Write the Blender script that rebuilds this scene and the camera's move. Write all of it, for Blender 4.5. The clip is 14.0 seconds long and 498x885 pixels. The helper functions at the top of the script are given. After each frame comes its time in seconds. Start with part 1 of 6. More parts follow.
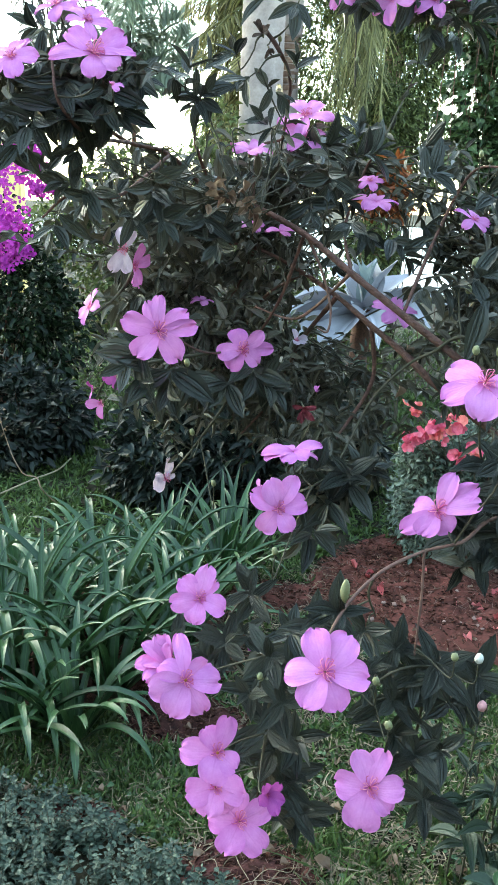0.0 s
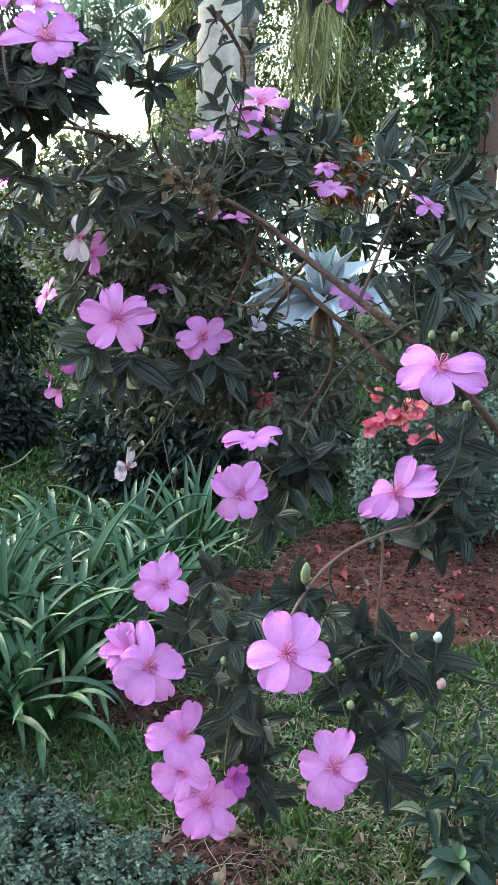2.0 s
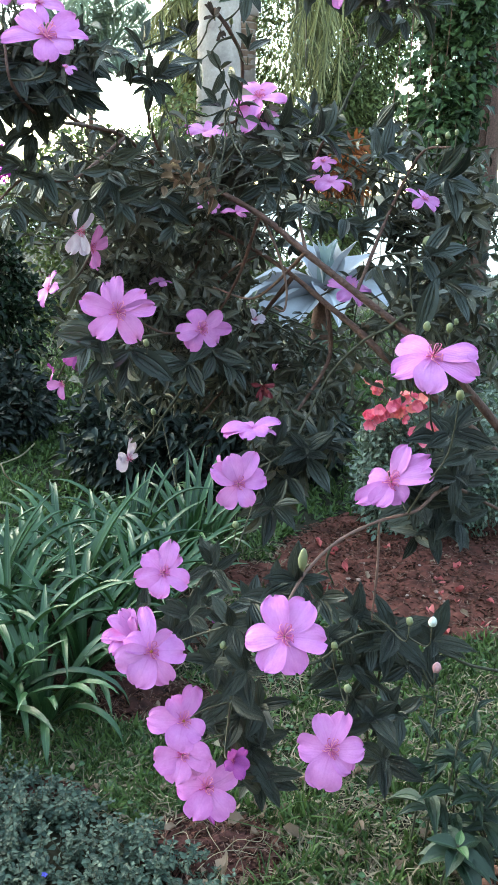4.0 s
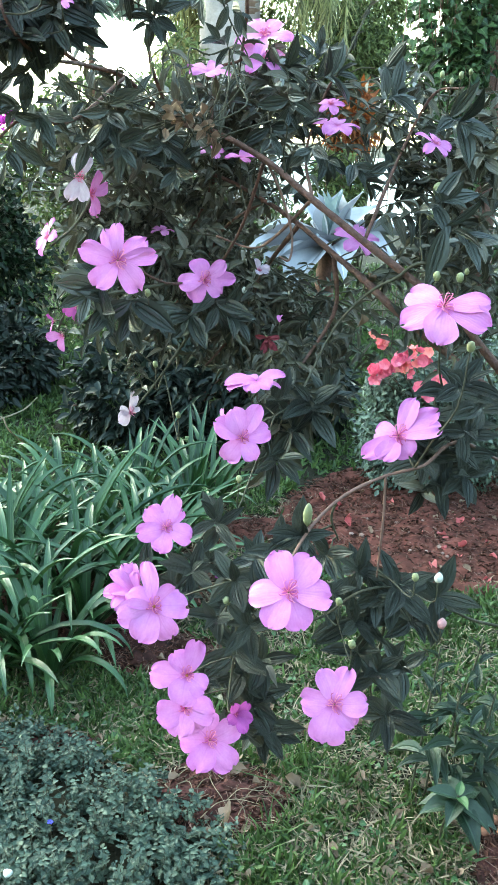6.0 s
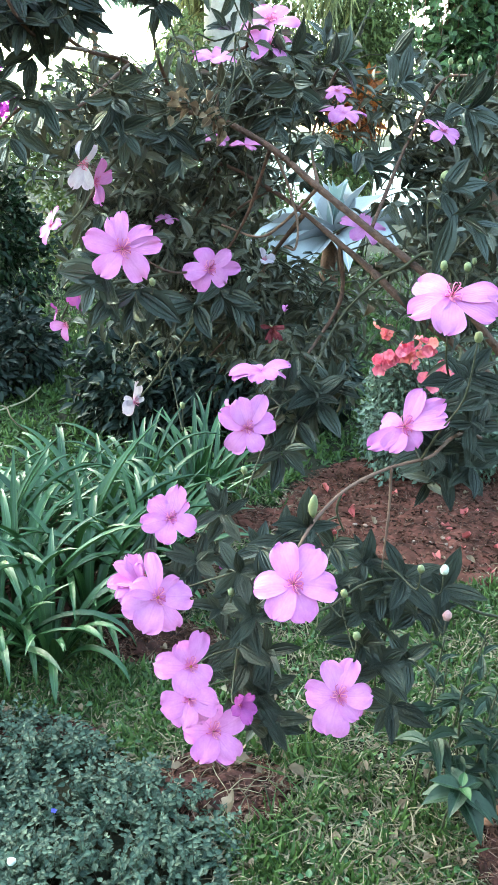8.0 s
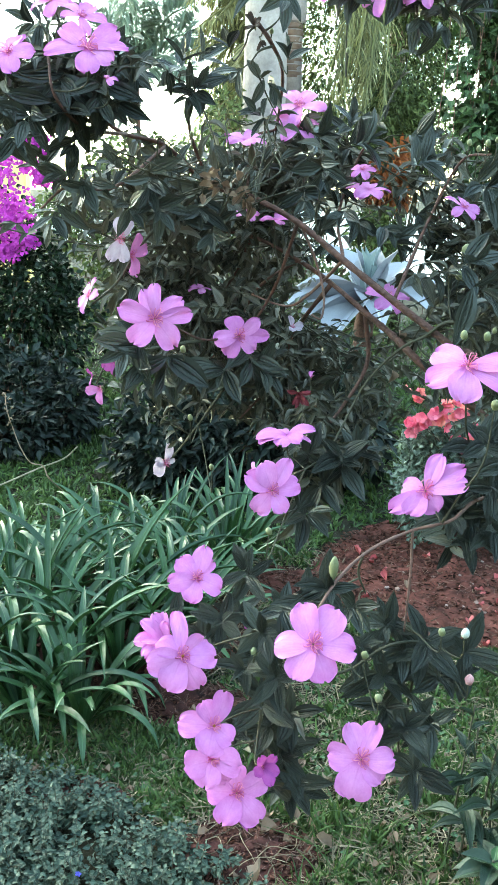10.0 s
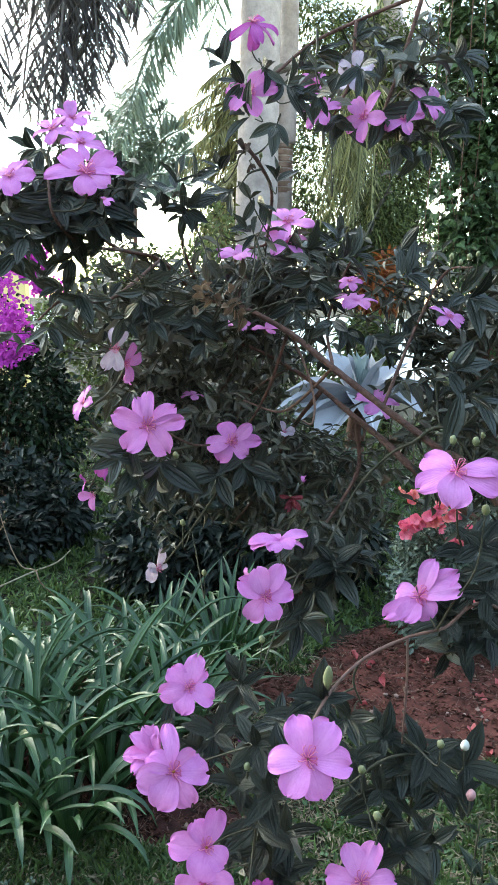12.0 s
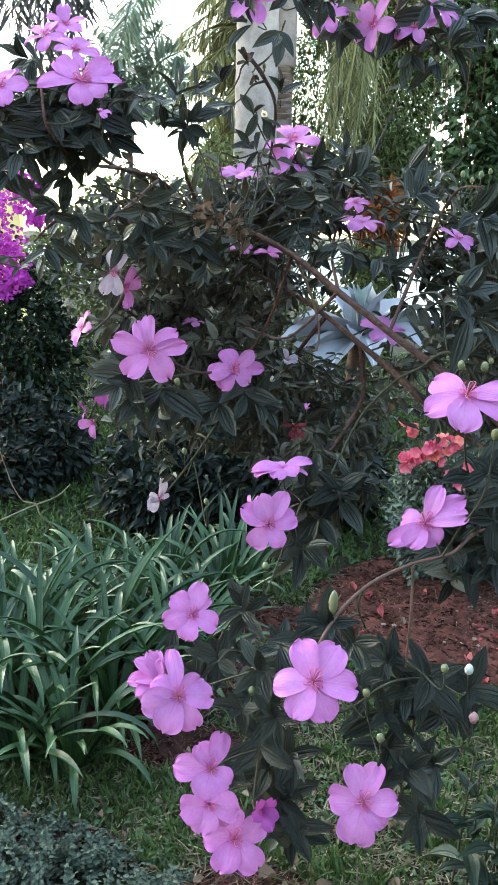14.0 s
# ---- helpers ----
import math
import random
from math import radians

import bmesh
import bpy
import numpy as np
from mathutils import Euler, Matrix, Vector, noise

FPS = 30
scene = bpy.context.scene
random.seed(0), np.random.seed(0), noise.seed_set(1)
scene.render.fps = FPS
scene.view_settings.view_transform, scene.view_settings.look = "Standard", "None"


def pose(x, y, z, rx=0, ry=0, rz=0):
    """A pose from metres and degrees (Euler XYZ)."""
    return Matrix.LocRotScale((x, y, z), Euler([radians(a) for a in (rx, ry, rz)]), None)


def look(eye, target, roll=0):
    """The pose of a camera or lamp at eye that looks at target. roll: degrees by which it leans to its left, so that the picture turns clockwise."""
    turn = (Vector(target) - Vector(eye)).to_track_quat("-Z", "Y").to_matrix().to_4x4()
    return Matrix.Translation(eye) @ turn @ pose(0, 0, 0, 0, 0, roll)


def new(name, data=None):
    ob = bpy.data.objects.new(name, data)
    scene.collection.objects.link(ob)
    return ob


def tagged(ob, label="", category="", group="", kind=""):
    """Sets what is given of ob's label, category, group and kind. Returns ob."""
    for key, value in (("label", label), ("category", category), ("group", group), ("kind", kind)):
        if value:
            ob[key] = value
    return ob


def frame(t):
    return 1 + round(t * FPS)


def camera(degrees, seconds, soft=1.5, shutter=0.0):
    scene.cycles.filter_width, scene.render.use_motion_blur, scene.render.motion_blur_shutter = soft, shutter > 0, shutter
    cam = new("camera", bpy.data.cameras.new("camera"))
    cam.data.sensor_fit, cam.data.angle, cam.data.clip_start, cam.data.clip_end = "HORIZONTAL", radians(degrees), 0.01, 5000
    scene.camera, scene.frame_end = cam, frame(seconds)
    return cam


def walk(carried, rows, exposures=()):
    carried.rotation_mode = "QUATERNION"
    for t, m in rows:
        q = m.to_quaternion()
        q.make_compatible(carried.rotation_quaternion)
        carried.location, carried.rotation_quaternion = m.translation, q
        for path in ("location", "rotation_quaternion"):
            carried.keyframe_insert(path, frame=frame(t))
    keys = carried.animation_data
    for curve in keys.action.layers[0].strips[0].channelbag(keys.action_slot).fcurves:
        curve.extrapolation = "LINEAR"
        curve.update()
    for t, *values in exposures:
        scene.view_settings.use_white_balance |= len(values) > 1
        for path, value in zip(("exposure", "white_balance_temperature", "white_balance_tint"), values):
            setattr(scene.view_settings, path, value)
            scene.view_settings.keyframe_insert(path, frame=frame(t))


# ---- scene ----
cam = camera(33.2, 14.0, soft=1.2)
PATH = [
    (0, (0.001, -0.174, 1.542), (0.008, 1.75, 0.995), 2.2),
    (0.5, (0.002, -0.171, 1.539), (0.05, 1.746, 0.97), 2.3),
    (1, (0.002, -0.173, 1.539), (0.076, 1.74, 0.962), 2.3),
    (1.5, (0.004, -0.181, 1.542), (0.081, 1.735, 0.975), 2.2),
    (2, (0.005, -0.18, 1.542), (0.1, 1.734, 0.971), 2.0),
    (2.2, (0.005, -0.18, 1.546), (0.109, 1.731, 0.965), 2.0),
    (4.3, (0.008, -0.201, 1.542), (0.096, 1.71, 0.957), 1.8),
    (4.5, (0.007, -0.199, 1.542), (0.092, 1.704, 0.931), 1.9),
    (5, (0.01, -0.195, 1.538), (0.097, 1.685, 0.862), 1.9),
    (5.5, (0.012, -0.187, 1.536), (0.096, 1.695, 0.864), 1.9),
    (6, (0.008, -0.181, 1.534), (0.093, 1.696, 0.848), 1.9),
    (6.5, (0.01, -0.179, 1.533), (0.094, 1.695, 0.837), 2.0),
    (7, (0.006, -0.174, 1.532), (0.087, 1.694, 0.824), 2.0),
    (9.3, (0.011, -0.188, 1.535), (0.07, 1.682, 0.83), 2.2),
    (9.5, (0.014, -0.193, 1.538), (0.052, 1.684, 0.848), 2.0),
    (10, (0.017, -0.203, 1.545), (0.007, 1.713, 0.971), 1.7),
    (10.5, (0.015, -0.205, 1.55), (0.004, 1.749, 1.127), 1.6),
    (11, (0.012, -0.204, 1.552), (0.008, 1.765, 1.2), 1.5),
    (11.5, (0.017, -0.211, 1.553), (0.005, 1.761, 1.217), 1.4),
    (12, (0.02, -0.206, 1.551), (0.016, 1.765, 1.213), 1.4),
    (12.5, (0.016, -0.198, 1.548), (0.007, 1.772, 1.199), 1.2),
    (13, (0.017, -0.195, 1.543), (0.014, 1.769, 1.167), 1.3),
    (13.5, (0.018, -0.193, 1.537), (0.023, 1.755, 1.087), 1.2),
    (14, (0.014, -0.189, 1.535), (0.018, 1.75, 1.048), 1.4),
]
walk(cam, [(t, look(eye, target, roll)) for t, eye, target, roll in PATH], exposures=[(0, 3.23, 8070, -6), (2.2, 3.23, 8070, -7), (4.3, 3.27, 8070, -6), (5, 3.47, 8020, -8), (5.5, 3.67, 8000, -13), (6, 3.74, 7970, -14), (7.2, 3.85, 8020, -17), (9.3, 3.80, 8020, -17), (10, 3.60, 8040, -14), (10.5, 3.20, 8070, -9), (11, 3.02, 8070, -4), (12, 2.98, 8070, -1), (14, 3.04, 8070, -2)])

# ---- light ----
world = bpy.data.worlds.new("world")
scene.world = world
world.use_nodes = True
wn = world.node_tree.nodes
sky = wn.new("ShaderNodeTexSky")
sky.sky_type, sky.sun_disc = "NISHITA", False
sky.sun_elevation, sky.sun_rotation = radians(32), radians(-38)
sky.air_density, sky.dust_density, sky.ozone_density = 1.0, 0.5, 0.6
wn["Background"].inputs["Strength"].default_value = 0.15
world.node_tree.links.new(sky.outputs[0], wn["Background"].inputs["Color"])
sun = new("sun", bpy.data.lights.new("sun", "SUN"))
sun.data.energy, sun.data.angle, sun.data.color = 0.35, radians(60), (0.86, 0.93, 1.0)
sun.matrix_basis = look((-6.2, 7.9, 6.3), (0, 0, 0))


# ---- materials ----
def material(name, low, high, scale=20.0, rough=0.6, bump=0.0, bump_scale=60.0, fine=0.0, per_piece=0.0, spec=0.4, through_light=0.0, vein="", metal=0.0, edge=None, coat=0.0):
    """A surface that wanders between two colours at two scales. vein: 'long' for grooves along a leaf, 'mid' for a midrib, 'petal' for a petal."""
    m = bpy.data.materials.new(name)
    m.use_nodes = True
    nt = m.node_tree
    N, L = nt.nodes, nt.links.new
    p = N["Principled BSDF"]
    p.inputs["Roughness"].default_value = rough
    p.inputs["Metallic"].default_value = metal
    p.inputs["Specular IOR Level"].default_value = spec
    p.inputs["Coat Weight"].default_value = coat
    tc = N.new("ShaderNodeTexCoord")
    n1 = N.new("ShaderNodeTexNoise")
    n1.inputs["Scale"].default_value, n1.inputs["Detail"].default_value, n1.inputs["Roughness"].default_value = scale, 5, 0.65
    L(tc.outputs["Object"], n1.inputs["Vector"])
    n2 = N.new("ShaderNodeTexNoise")
    n2.inputs["Scale"].default_value, n2.inputs["Detail"].default_value = bump_scale, 4
    L(tc.outputs["Object"], n2.inputs["Vector"])
    ramp = N.new("ShaderNodeMapRange")
    ramp.inputs["From Min"].default_value, ramp.inputs["From Max"].default_value = 0.3, 0.7
    L(n1.outputs["Fac"], ramp.inputs["Value"])
    fac = ramp.outputs["Result"]

    def maths(op, a, b, clamp=False):
        q = N.new("ShaderNodeMath")
        q.operation, q.use_clamp = op, clamp
        for i, v in enumerate((a, b)):
            if isinstance(v, (int, float)):
                q.inputs[i].default_value = v
            elif v is not None:
                L(v, q.inputs[i])
        return q.outputs[0]

    def mix(f, a, b):
        q = N.new("ShaderNodeMix")
        q.data_type = "RGBA"
        for i, v in ((0, f), (6, a), (7, b)):
            if isinstance(v, (int, float)):
                q.inputs[i].default_value = v
            elif isinstance(v, tuple):
                q.inputs[i].default_value = (*v, 1)
            else:
                L(v, q.inputs[i])
        return q.outputs[2]

    if per_piece:
        geo, info = N.new("ShaderNodeNewGeometry"), N.new("ShaderNodeObjectInfo")
        rnd = maths("FRACT", maths("ADD", geo.outputs["Random Per Island"], info.outputs["Random"]), None)
        fac = maths("ADD", maths("MULTIPLY", fac, 1 - per_piece), maths("MULTIPLY", rnd, per_piece))
    col = mix(fac, low, high)
    if fine:
        col = mix(maths("MULTIPLY", n2.outputs["Fac"], fine), col, tuple(c * 0.45 for c in low))
    height = n2.outputs["Fac"]
    if vein:
        uv = N.new("ShaderNodeSeparateXYZ")
        L(tc.outputs["UV"], uv.inputs[0])
        across = maths("ABSOLUTE", maths("SUBTRACT", maths("MULTIPLY", uv.outputs[0], 2.0), 1.0), None)
        if vein == "long":
            a = maths("ABSOLUTE", maths("SUBTRACT", across, 0.42), None)
            line = maths("MINIMUM", across, a)
            groove = maths("MULTIPLY", line, 9.0, True)
            crest = maths("SUBTRACT", 1.0, maths("MULTIPLY", line, 9.0, True), True)
            col = mix(maths("MULTIPLY", crest, 0.2), col, tuple(c * 1.5 + 0.01 for c in high))
            speck = maths("MULTIPLY", maths("SUBTRACT", n2.outputs["Fac"], 0.73, True), 12.0, True)
            col = mix(maths("MULTIPLY", speck, 0.35), col, (0.4, 0.4, 0.38))
            height = maths("ADD", maths("MULTIPLY", height, 0.35), groove)
        elif vein == "mid":
            groove = maths("MULTIPLY", across, 8.0, True)
            col = mix(maths("MULTIPLY", maths("SUBTRACT", 1.0, groove, True), 0.6), col, tuple(min(1, c * 1.7 + 0.01) for c in high))
            height = maths("ADD", maths("MULTIPLY", height, 0.4), groove)
        elif vein == "petal":
            base = maths("SUBTRACT", 1.0, maths("MULTIPLY", uv.outputs[1], 5.0), True)
            rib = maths("MULTIPLY", maths("SUBTRACT", 1.0, maths("MULTIPLY", across, 9.0), True), maths("SUBTRACT", 1.0, uv.outputs[1], True))
            col = mix(maths("MULTIPLY", maths("MAXIMUM", base, maths("MULTIPLY", rib, 0.4)), 0.75), col, edge)
            pale = maths("MULTIPLY", maths("SUBTRACT", 1.0, maths("MULTIPLY", maths("ABSOLUTE", maths("SUBTRACT", uv.outputs[1], 0.5), None), 3.2), True), maths("SUBTRACT", 1.0, across, True))
            col = mix(maths("MULTIPLY", pale, 0.16), col, tuple(min(0.9, c * 1.15 + 0.12) for c in high))
            w = N.new("ShaderNodeTexWave")
            w.bands_direction = "X"
            w.inputs["Scale"].default_value, w.inputs["Distortion"].default_value, w.inputs["Detail"].default_value = 3.0, 7.0, 3
            L(tc.outputs["UV"], w.inputs["Vector"])
            height = maths("ADD", height, maths("MULTIPLY", w.outputs["Fac"], 0.3))
            col = mix(maths("MULTIPLY", w.outputs["Fac"], 0.03), col, edge)
    L(col, p.inputs["Base Color"])
    if bump:
        b = N.new("ShaderNodeBump")
        b.inputs["Strength"].default_value, b.inputs["Distance"].default_value = bump, 0.004
        L(height, b.inputs["Height"])
        L(b.outputs[0], p.inputs["Normal"])
    if through_light:
        t, ad = N.new("ShaderNodeBsdfTranslucent"), N.new("ShaderNodeMixShader")
        L(col, t.inputs["Color"])
        ad.inputs[0].default_value = through_light
        L(p.outputs[0], ad.inputs[1])
        L(t.outputs[0], ad.inputs[2])
        L(ad.outputs[0], N["Material Output"].inputs["Surface"])
    return m


M = {
    "shrub_leaf": material("shrub_leaf", (0.007, 0.010, 0.008), (0.082, 0.088, 0.070), 25, 0.36, 0.75, 200, 0.3, 0.75, 0.52, 0.14, "long"),
    "shrub_leaf_inner": material("shrub_leaf_inner", (0.005, 0.006, 0.003), (0.152, 0.138, 0.098), 25, 0.38, 0.4, 200, 0.3, 0.85, 0.36, 0.08, "long"),
    "shrub_leaf_old": material("shrub_leaf_old", (0.06, 0.055, 0.042), (0.27, 0.245, 0.20), 25, 0.45, 0.4, 200, 0.3, 0.8, 0.4, 0.1, "long"),
    "young_leaf": material("young_leaf", (0.006, 0.015, 0.007), (0.033, 0.056, 0.027), 12, 0.36, 0.5, 150, 0.2, 0.6, 0.45, 0.05, "long"),
    "seedling_leaf": material("seedling_leaf", (0.007, 0.020, 0.009), (0.034, 0.062, 0.030), 10, 0.36, 0.4, 120, 0.15, 0.5, 0.5, 0.06, "mid"),
    "petal": material("petal", (0.60, 0.150, 0.485), (0.79, 0.300, 0.64), 2.5, 0.6, 0.16, 24, 0.1, 0.35, 0.2, 0.12, "petal", edge=(0.40, 0.02, 0.22)),
    "petal_pale": material("petal_pale", (0.54, 0.38, 0.52), (0.78, 0.66, 0.76), 3, 0.6, 0.3, 28, 0.1, 0.3, 0.2, 0.2, "petal", edge=(0.6, 0.2, 0.45)),
    "petal_deep": material("petal_deep", (0.36, 0.05, 0.30), (0.52, 0.11, 0.42), 40, 0.6, 0.3, 130, 0.1, 0.2, 0.2, 0.25, "petal", edge=(0.28, 0.02, 0.12)),
    "petal_withered": material("petal_withered", (0.12, 0.018, 0.025), (0.33, 0.06, 0.09), 60, 0.75, 0.3, 160, 0.2, 0.3, 0.2, 0.15, "petal", edge=(0.1, 0.01, 0.01)),
    "petal_brown": material("petal_brown", (0.04, 0.026, 0.022), (0.13, 0.085, 0.07), 6, 0.8, 0.3, 30, 0.2, 0.3, 0.2, 0.1, "petal", edge=(0.05, 0.02, 0.015)),
    "stamen": material("stamen", (0.46, 0.01, 0.14), (0.88, 0.30, 0.44), 200, 0.5, 0, 50, 0, 0.8),
    "anther": material("anther", (0.24, 0.06, 0.02), (0.45, 0.15, 0.04), 200, 0.6),
    "calyx": material("calyx", (0.10, 0.12, 0.05), (0.25, 0.14, 0.10), 90, 0.6, 0.2, 200),
    "bud_green": material("bud_green", (0.18, 0.19, 0.085), (0.36, 0.35, 0.2), 70, 0.5, 0.2, 200, 0, 0.3),
    "bud_white": material("bud_white", (0.65, 0.62, 0.55), (0.85, 0.83, 0.78), 70, 0.45, 0.2, 200),
    "bud_pink": material("bud_pink", (0.55, 0.18, 0.22), (0.72, 0.42, 0.42), 70, 0.5, 0.2, 200),
    "bark": material("bark", (0.07, 0.032, 0.026), (0.235, 0.108, 0.082), 70, 0.8, 0.8, 260, 0.55),
    "bark_pale": material("bark_pale", (0.12, 0.062, 0.05), (0.27, 0.135, 0.105), 60, 0.7, 0.5, 220, 0.4),
    "twig": material("twig", (0.035, 0.034, 0.02), (0.10, 0.085, 0.055), 80, 0.75, 0.4, 250, 0.3),
    "dry_leaf": material("dry_leaf", (0.17, 0.10, 0.07), (0.42, 0.29, 0.21), 60, 0.75, 0.5, 200, 0.3, 0.6, 0.3, 0.15, "mid"),
    "soil": material("soil", (0.026, 0.010, 0.008), (0.27, 0.088, 0.068), 9, 0.95, 1.0, 90, 0.75, 0, 0.12),
    # darker red-brown version of the soil for the smaller patches
    "soil_dark": material("soil_dark", (0.018, 0.007, 0.006), (0.15, 0.048, 0.04), 14, 0.9, 1.0, 90, 0.75, 0, 0.2),
    "soil_clod": material("soil_clod", (0.010, 0.005, 0.004), (0.20, 0.085, 0.062), 60, 0.95, 0.6, 200, 0.3, 0.9, 0.12),
    # brown soil, coloured darker to deepen the shade between grass and herb
    "lawn_soil": material("lawn_soil", (0.009, 0.009, 0.005), (0.046, 0.038, 0.023), 9, 0.95, 1.0, 120, 0.5, 0, 0.15),
    "grass": material("grass", (0.010, 0.028, 0.008), (0.118, 0.178, 0.050), 8, 0.5, 0, 100, 0, 0.8, 0.35, 0.2),
    "dry_grass": material("dry_grass", (0.035, 0.024, 0.015), (0.38, 0.29, 0.195), 8, 0.7, 0, 100, 0, 0.85, 0.25, 0.15),
    "mint": material("mint", (0.007, 0.020, 0.013), (0.079, 0.115, 0.080), 12, 0.55, 0.3, 150, 0.1, 0.85, 0.35, 0.12, "mid"),
    "strap_leaf": material("strap_leaf", (0.007, 0.033, 0.010), (0.066, 0.136, 0.047), 7, 0.36, 0.2, 120, 0.15, 0.75, 0.5, 0.08, "mid"),
    "agave_leaf": material("agave_leaf", (0.25, 0.245, 0.275), (0.47, 0.455, 0.495), 2.5, 0.5, 0.25, 60, 0.3, 0.35, 0.35, 0.0, "mid"),
    "agave_inner": material("agave_inner", (0.17, 0.215, 0.215), (0.30, 0.345, 0.335), 2.5, 0.55, 0.25, 60, 0.2, 0.25, 0.3, 0.0, "mid"),
    "broad_leaf": material("broad_leaf", (0.022, 0.06, 0.02), (0.075, 0.15, 0.05), 12, 0.35, 0.3, 120, 0.15, 0.5, 0.45, 0.15, "mid"),
    # hedge green taken down almost to black, its shade included in the colour
    "hedge_leaf_shaded": material("hedge_leaf_shaded", (0.0015, 0.004, 0.002), (0.017, 0.032, 0.013), 6, 0.4, 0.3, 120, 0.1, 0.85, 0.18, 0.05, "mid"),
    "mid_leaf": material("mid_leaf", (0.004, 0.008, 0.004), (0.085, 0.10, 0.06), 6, 0.4, 0.3, 120, 0.1, 0.85, 0.3, 0.08, "mid"),
    # near black: the shade within the low shrubs is put into the leaf colour
    "shaded_leaf": material("shaded_leaf", (0.0015, 0.003, 0.0018), (0.020, 0.028, 0.021), 6, 0.36, 0.3, 120, 0.1, 0.9, 0.2, 0.05, "mid"),
    "far_leaf": material("far_leaf", (0.018, 0.030, 0.010), (0.19, 0.225, 0.082), 3, 0.5, 0.2, 80, 0, 0.85, 0.3, 0.22),
    "vine_leaf": material("vine_leaf", (0.004, 0.012, 0.005), (0.075, 0.12, 0.045), 4, 0.42, 0.2, 100, 0.1, 0.85, 0.3, 0.18, "mid"),
    "bract": material("bract", (0.30, 0.008, 0.24), (0.66, 0.07, 0.53), 8, 0.6, 0.2, 100, 0, 0.85, 0.25, 0.3),
    "coral": material("coral", (0.75, 0.13, 0.145), (0.93, 0.37, 0.33), 40, 0.5, 0.3, 100, 0, 0.6, 0.3, 0.2),
    "fallen_petal": material("fallen_petal", (0.36, 0.05, 0.06), (0.62, 0.18, 0.17), 40, 0.6, 0.3, 100, 0, 0.6, 0.25, 0.1),
    "coral_pink": material("coral_pink", (0.70, 0.06, 0.17), (0.92, 0.28, 0.36), 40, 0.5, 0.3, 100, 0, 0.6, 0.3, 0.2),
    "grey_leaf": material("grey_leaf", (0.008, 0.017, 0.011), (0.175, 0.22, 0.165), 10, 0.45, 0.2, 100, 0.1, 0.85, 0.4, 0.08, "mid"),
    "orange_leaf": material("orange_leaf", (0.13, 0.03, 0.015), (0.46, 0.15, 0.045), 10, 0.5, 0.2, 100, 0.1, 0.8, 0.35, 0.25, "mid"),
    "palm_bark": material("palm_bark", (0.27, 0.215, 0.215), (0.58, 0.475, 0.465), 5, 0.8, 0.7, 45, 0.5),
    "palm_ring": material("palm_ring", (0.16, 0.09, 0.07), (0.36, 0.24, 0.2), 8.0, 0.85, 0.6, 40, 0.4),
    "crownshaft": material("crownshaft", (0.36, 0.42, 0.34), (0.58, 0.62, 0.55), 3.0, 0.5, 0.2, 30, 0.15),
    "frond": material("frond", (0.10, 0.135, 0.105), (0.26, 0.32, 0.25), 3, 0.45, 0.1, 60, 0, 0.6, 0.4, 0.35),
    "frond_grey": material("frond_grey", (0.028, 0.024, 0.028), (0.10, 0.085, 0.09), 3, 0.6, 0.1, 60, 0, 0.6, 0.3, 0.12),
    "frond_yellow": material("frond_yellow", (0.03, 0.035, 0.013), (0.38, 0.35, 0.15), 3, 0.5, 0.1, 60, 0, 0.8, 0.35, 0.3),
    "hose": material("hose", (0.24, 0.19, 0.13), (0.40, 0.32, 0.22), 10, 0.5, 0.1, 60),
    "pebble": material("pebble", (0.16, 0.05, 0.03), (0.36, 0.15, 0.09), 20, 0.7, 0.4, 120, 0.2, 0.6),
    "pale_pebble": material("pale_pebble", (0.20, 0.11, 0.09), (0.40, 0.27, 0.23), 20, 0.75, 0.4, 120, 0.2, 0.6),
    "white_stone": material("white_stone", (0.6, 0.58, 0.55), (0.82, 0.8, 0.77), 20, 0.7, 0.4, 120, 0.1),
    "plaster": material("plaster", (0.72, 0.70, 0.66), (0.86, 0.84, 0.8), 1.2, 0.85, 0.3, 40, 0.08),
    # dull grey-green for the added unseen walls that block sky light
    "sky_block": material("sky_block", (0.05, 0.06, 0.045), (0.12, 0.125, 0.10), 1.5, 0.9, 0.5, 40, 0.3),
    "yellow_plaster": material("yellow_plaster", (0.75, 0.56, 0.22), (0.86, 0.70, 0.36), 1.2, 0.85, 0.3, 40, 0.08),
    "concrete": material("concrete", (0.62, 0.61, 0.58), (0.82, 0.81, 0.78), 0.6, 0.85, 0.3, 20, 0.1),
    "blue": material("blue", (0.08, 0.08, 0.55), (0.18, 0.16, 0.75), 40, 0.5),
}


# ---- shapes ----
rng = np.random.default_rng(7)
WORLD = {}


def unit(a):
    a = np.asarray(a, float)
    return a / np.maximum(np.linalg.norm(a, axis=-1, keepdims=True), 1e-9)


def mesh_from(name, verts, faces, mat, uv=None, smooth=True):
    me = bpy.data.meshes.new(name)
    me.from_pydata([tuple(v) for v in verts] if not isinstance(verts, np.ndarray) else verts.tolist(), [], faces)
    me.materials.append(M[mat])
    if uv is not None:
        layer = me.uv_layers.new(name="UVMap")
        loops = np.empty(len(me.loops), np.int32)
        me.loops.foreach_get("vertex_index", loops)
        layer.data.foreach_set("uv", np.asarray(uv, np.float32)[loops].ravel())
    if smooth:
        me.polygons.foreach_set("use_smooth", np.ones(len(me.polygons), bool))
    me.update()
    return me


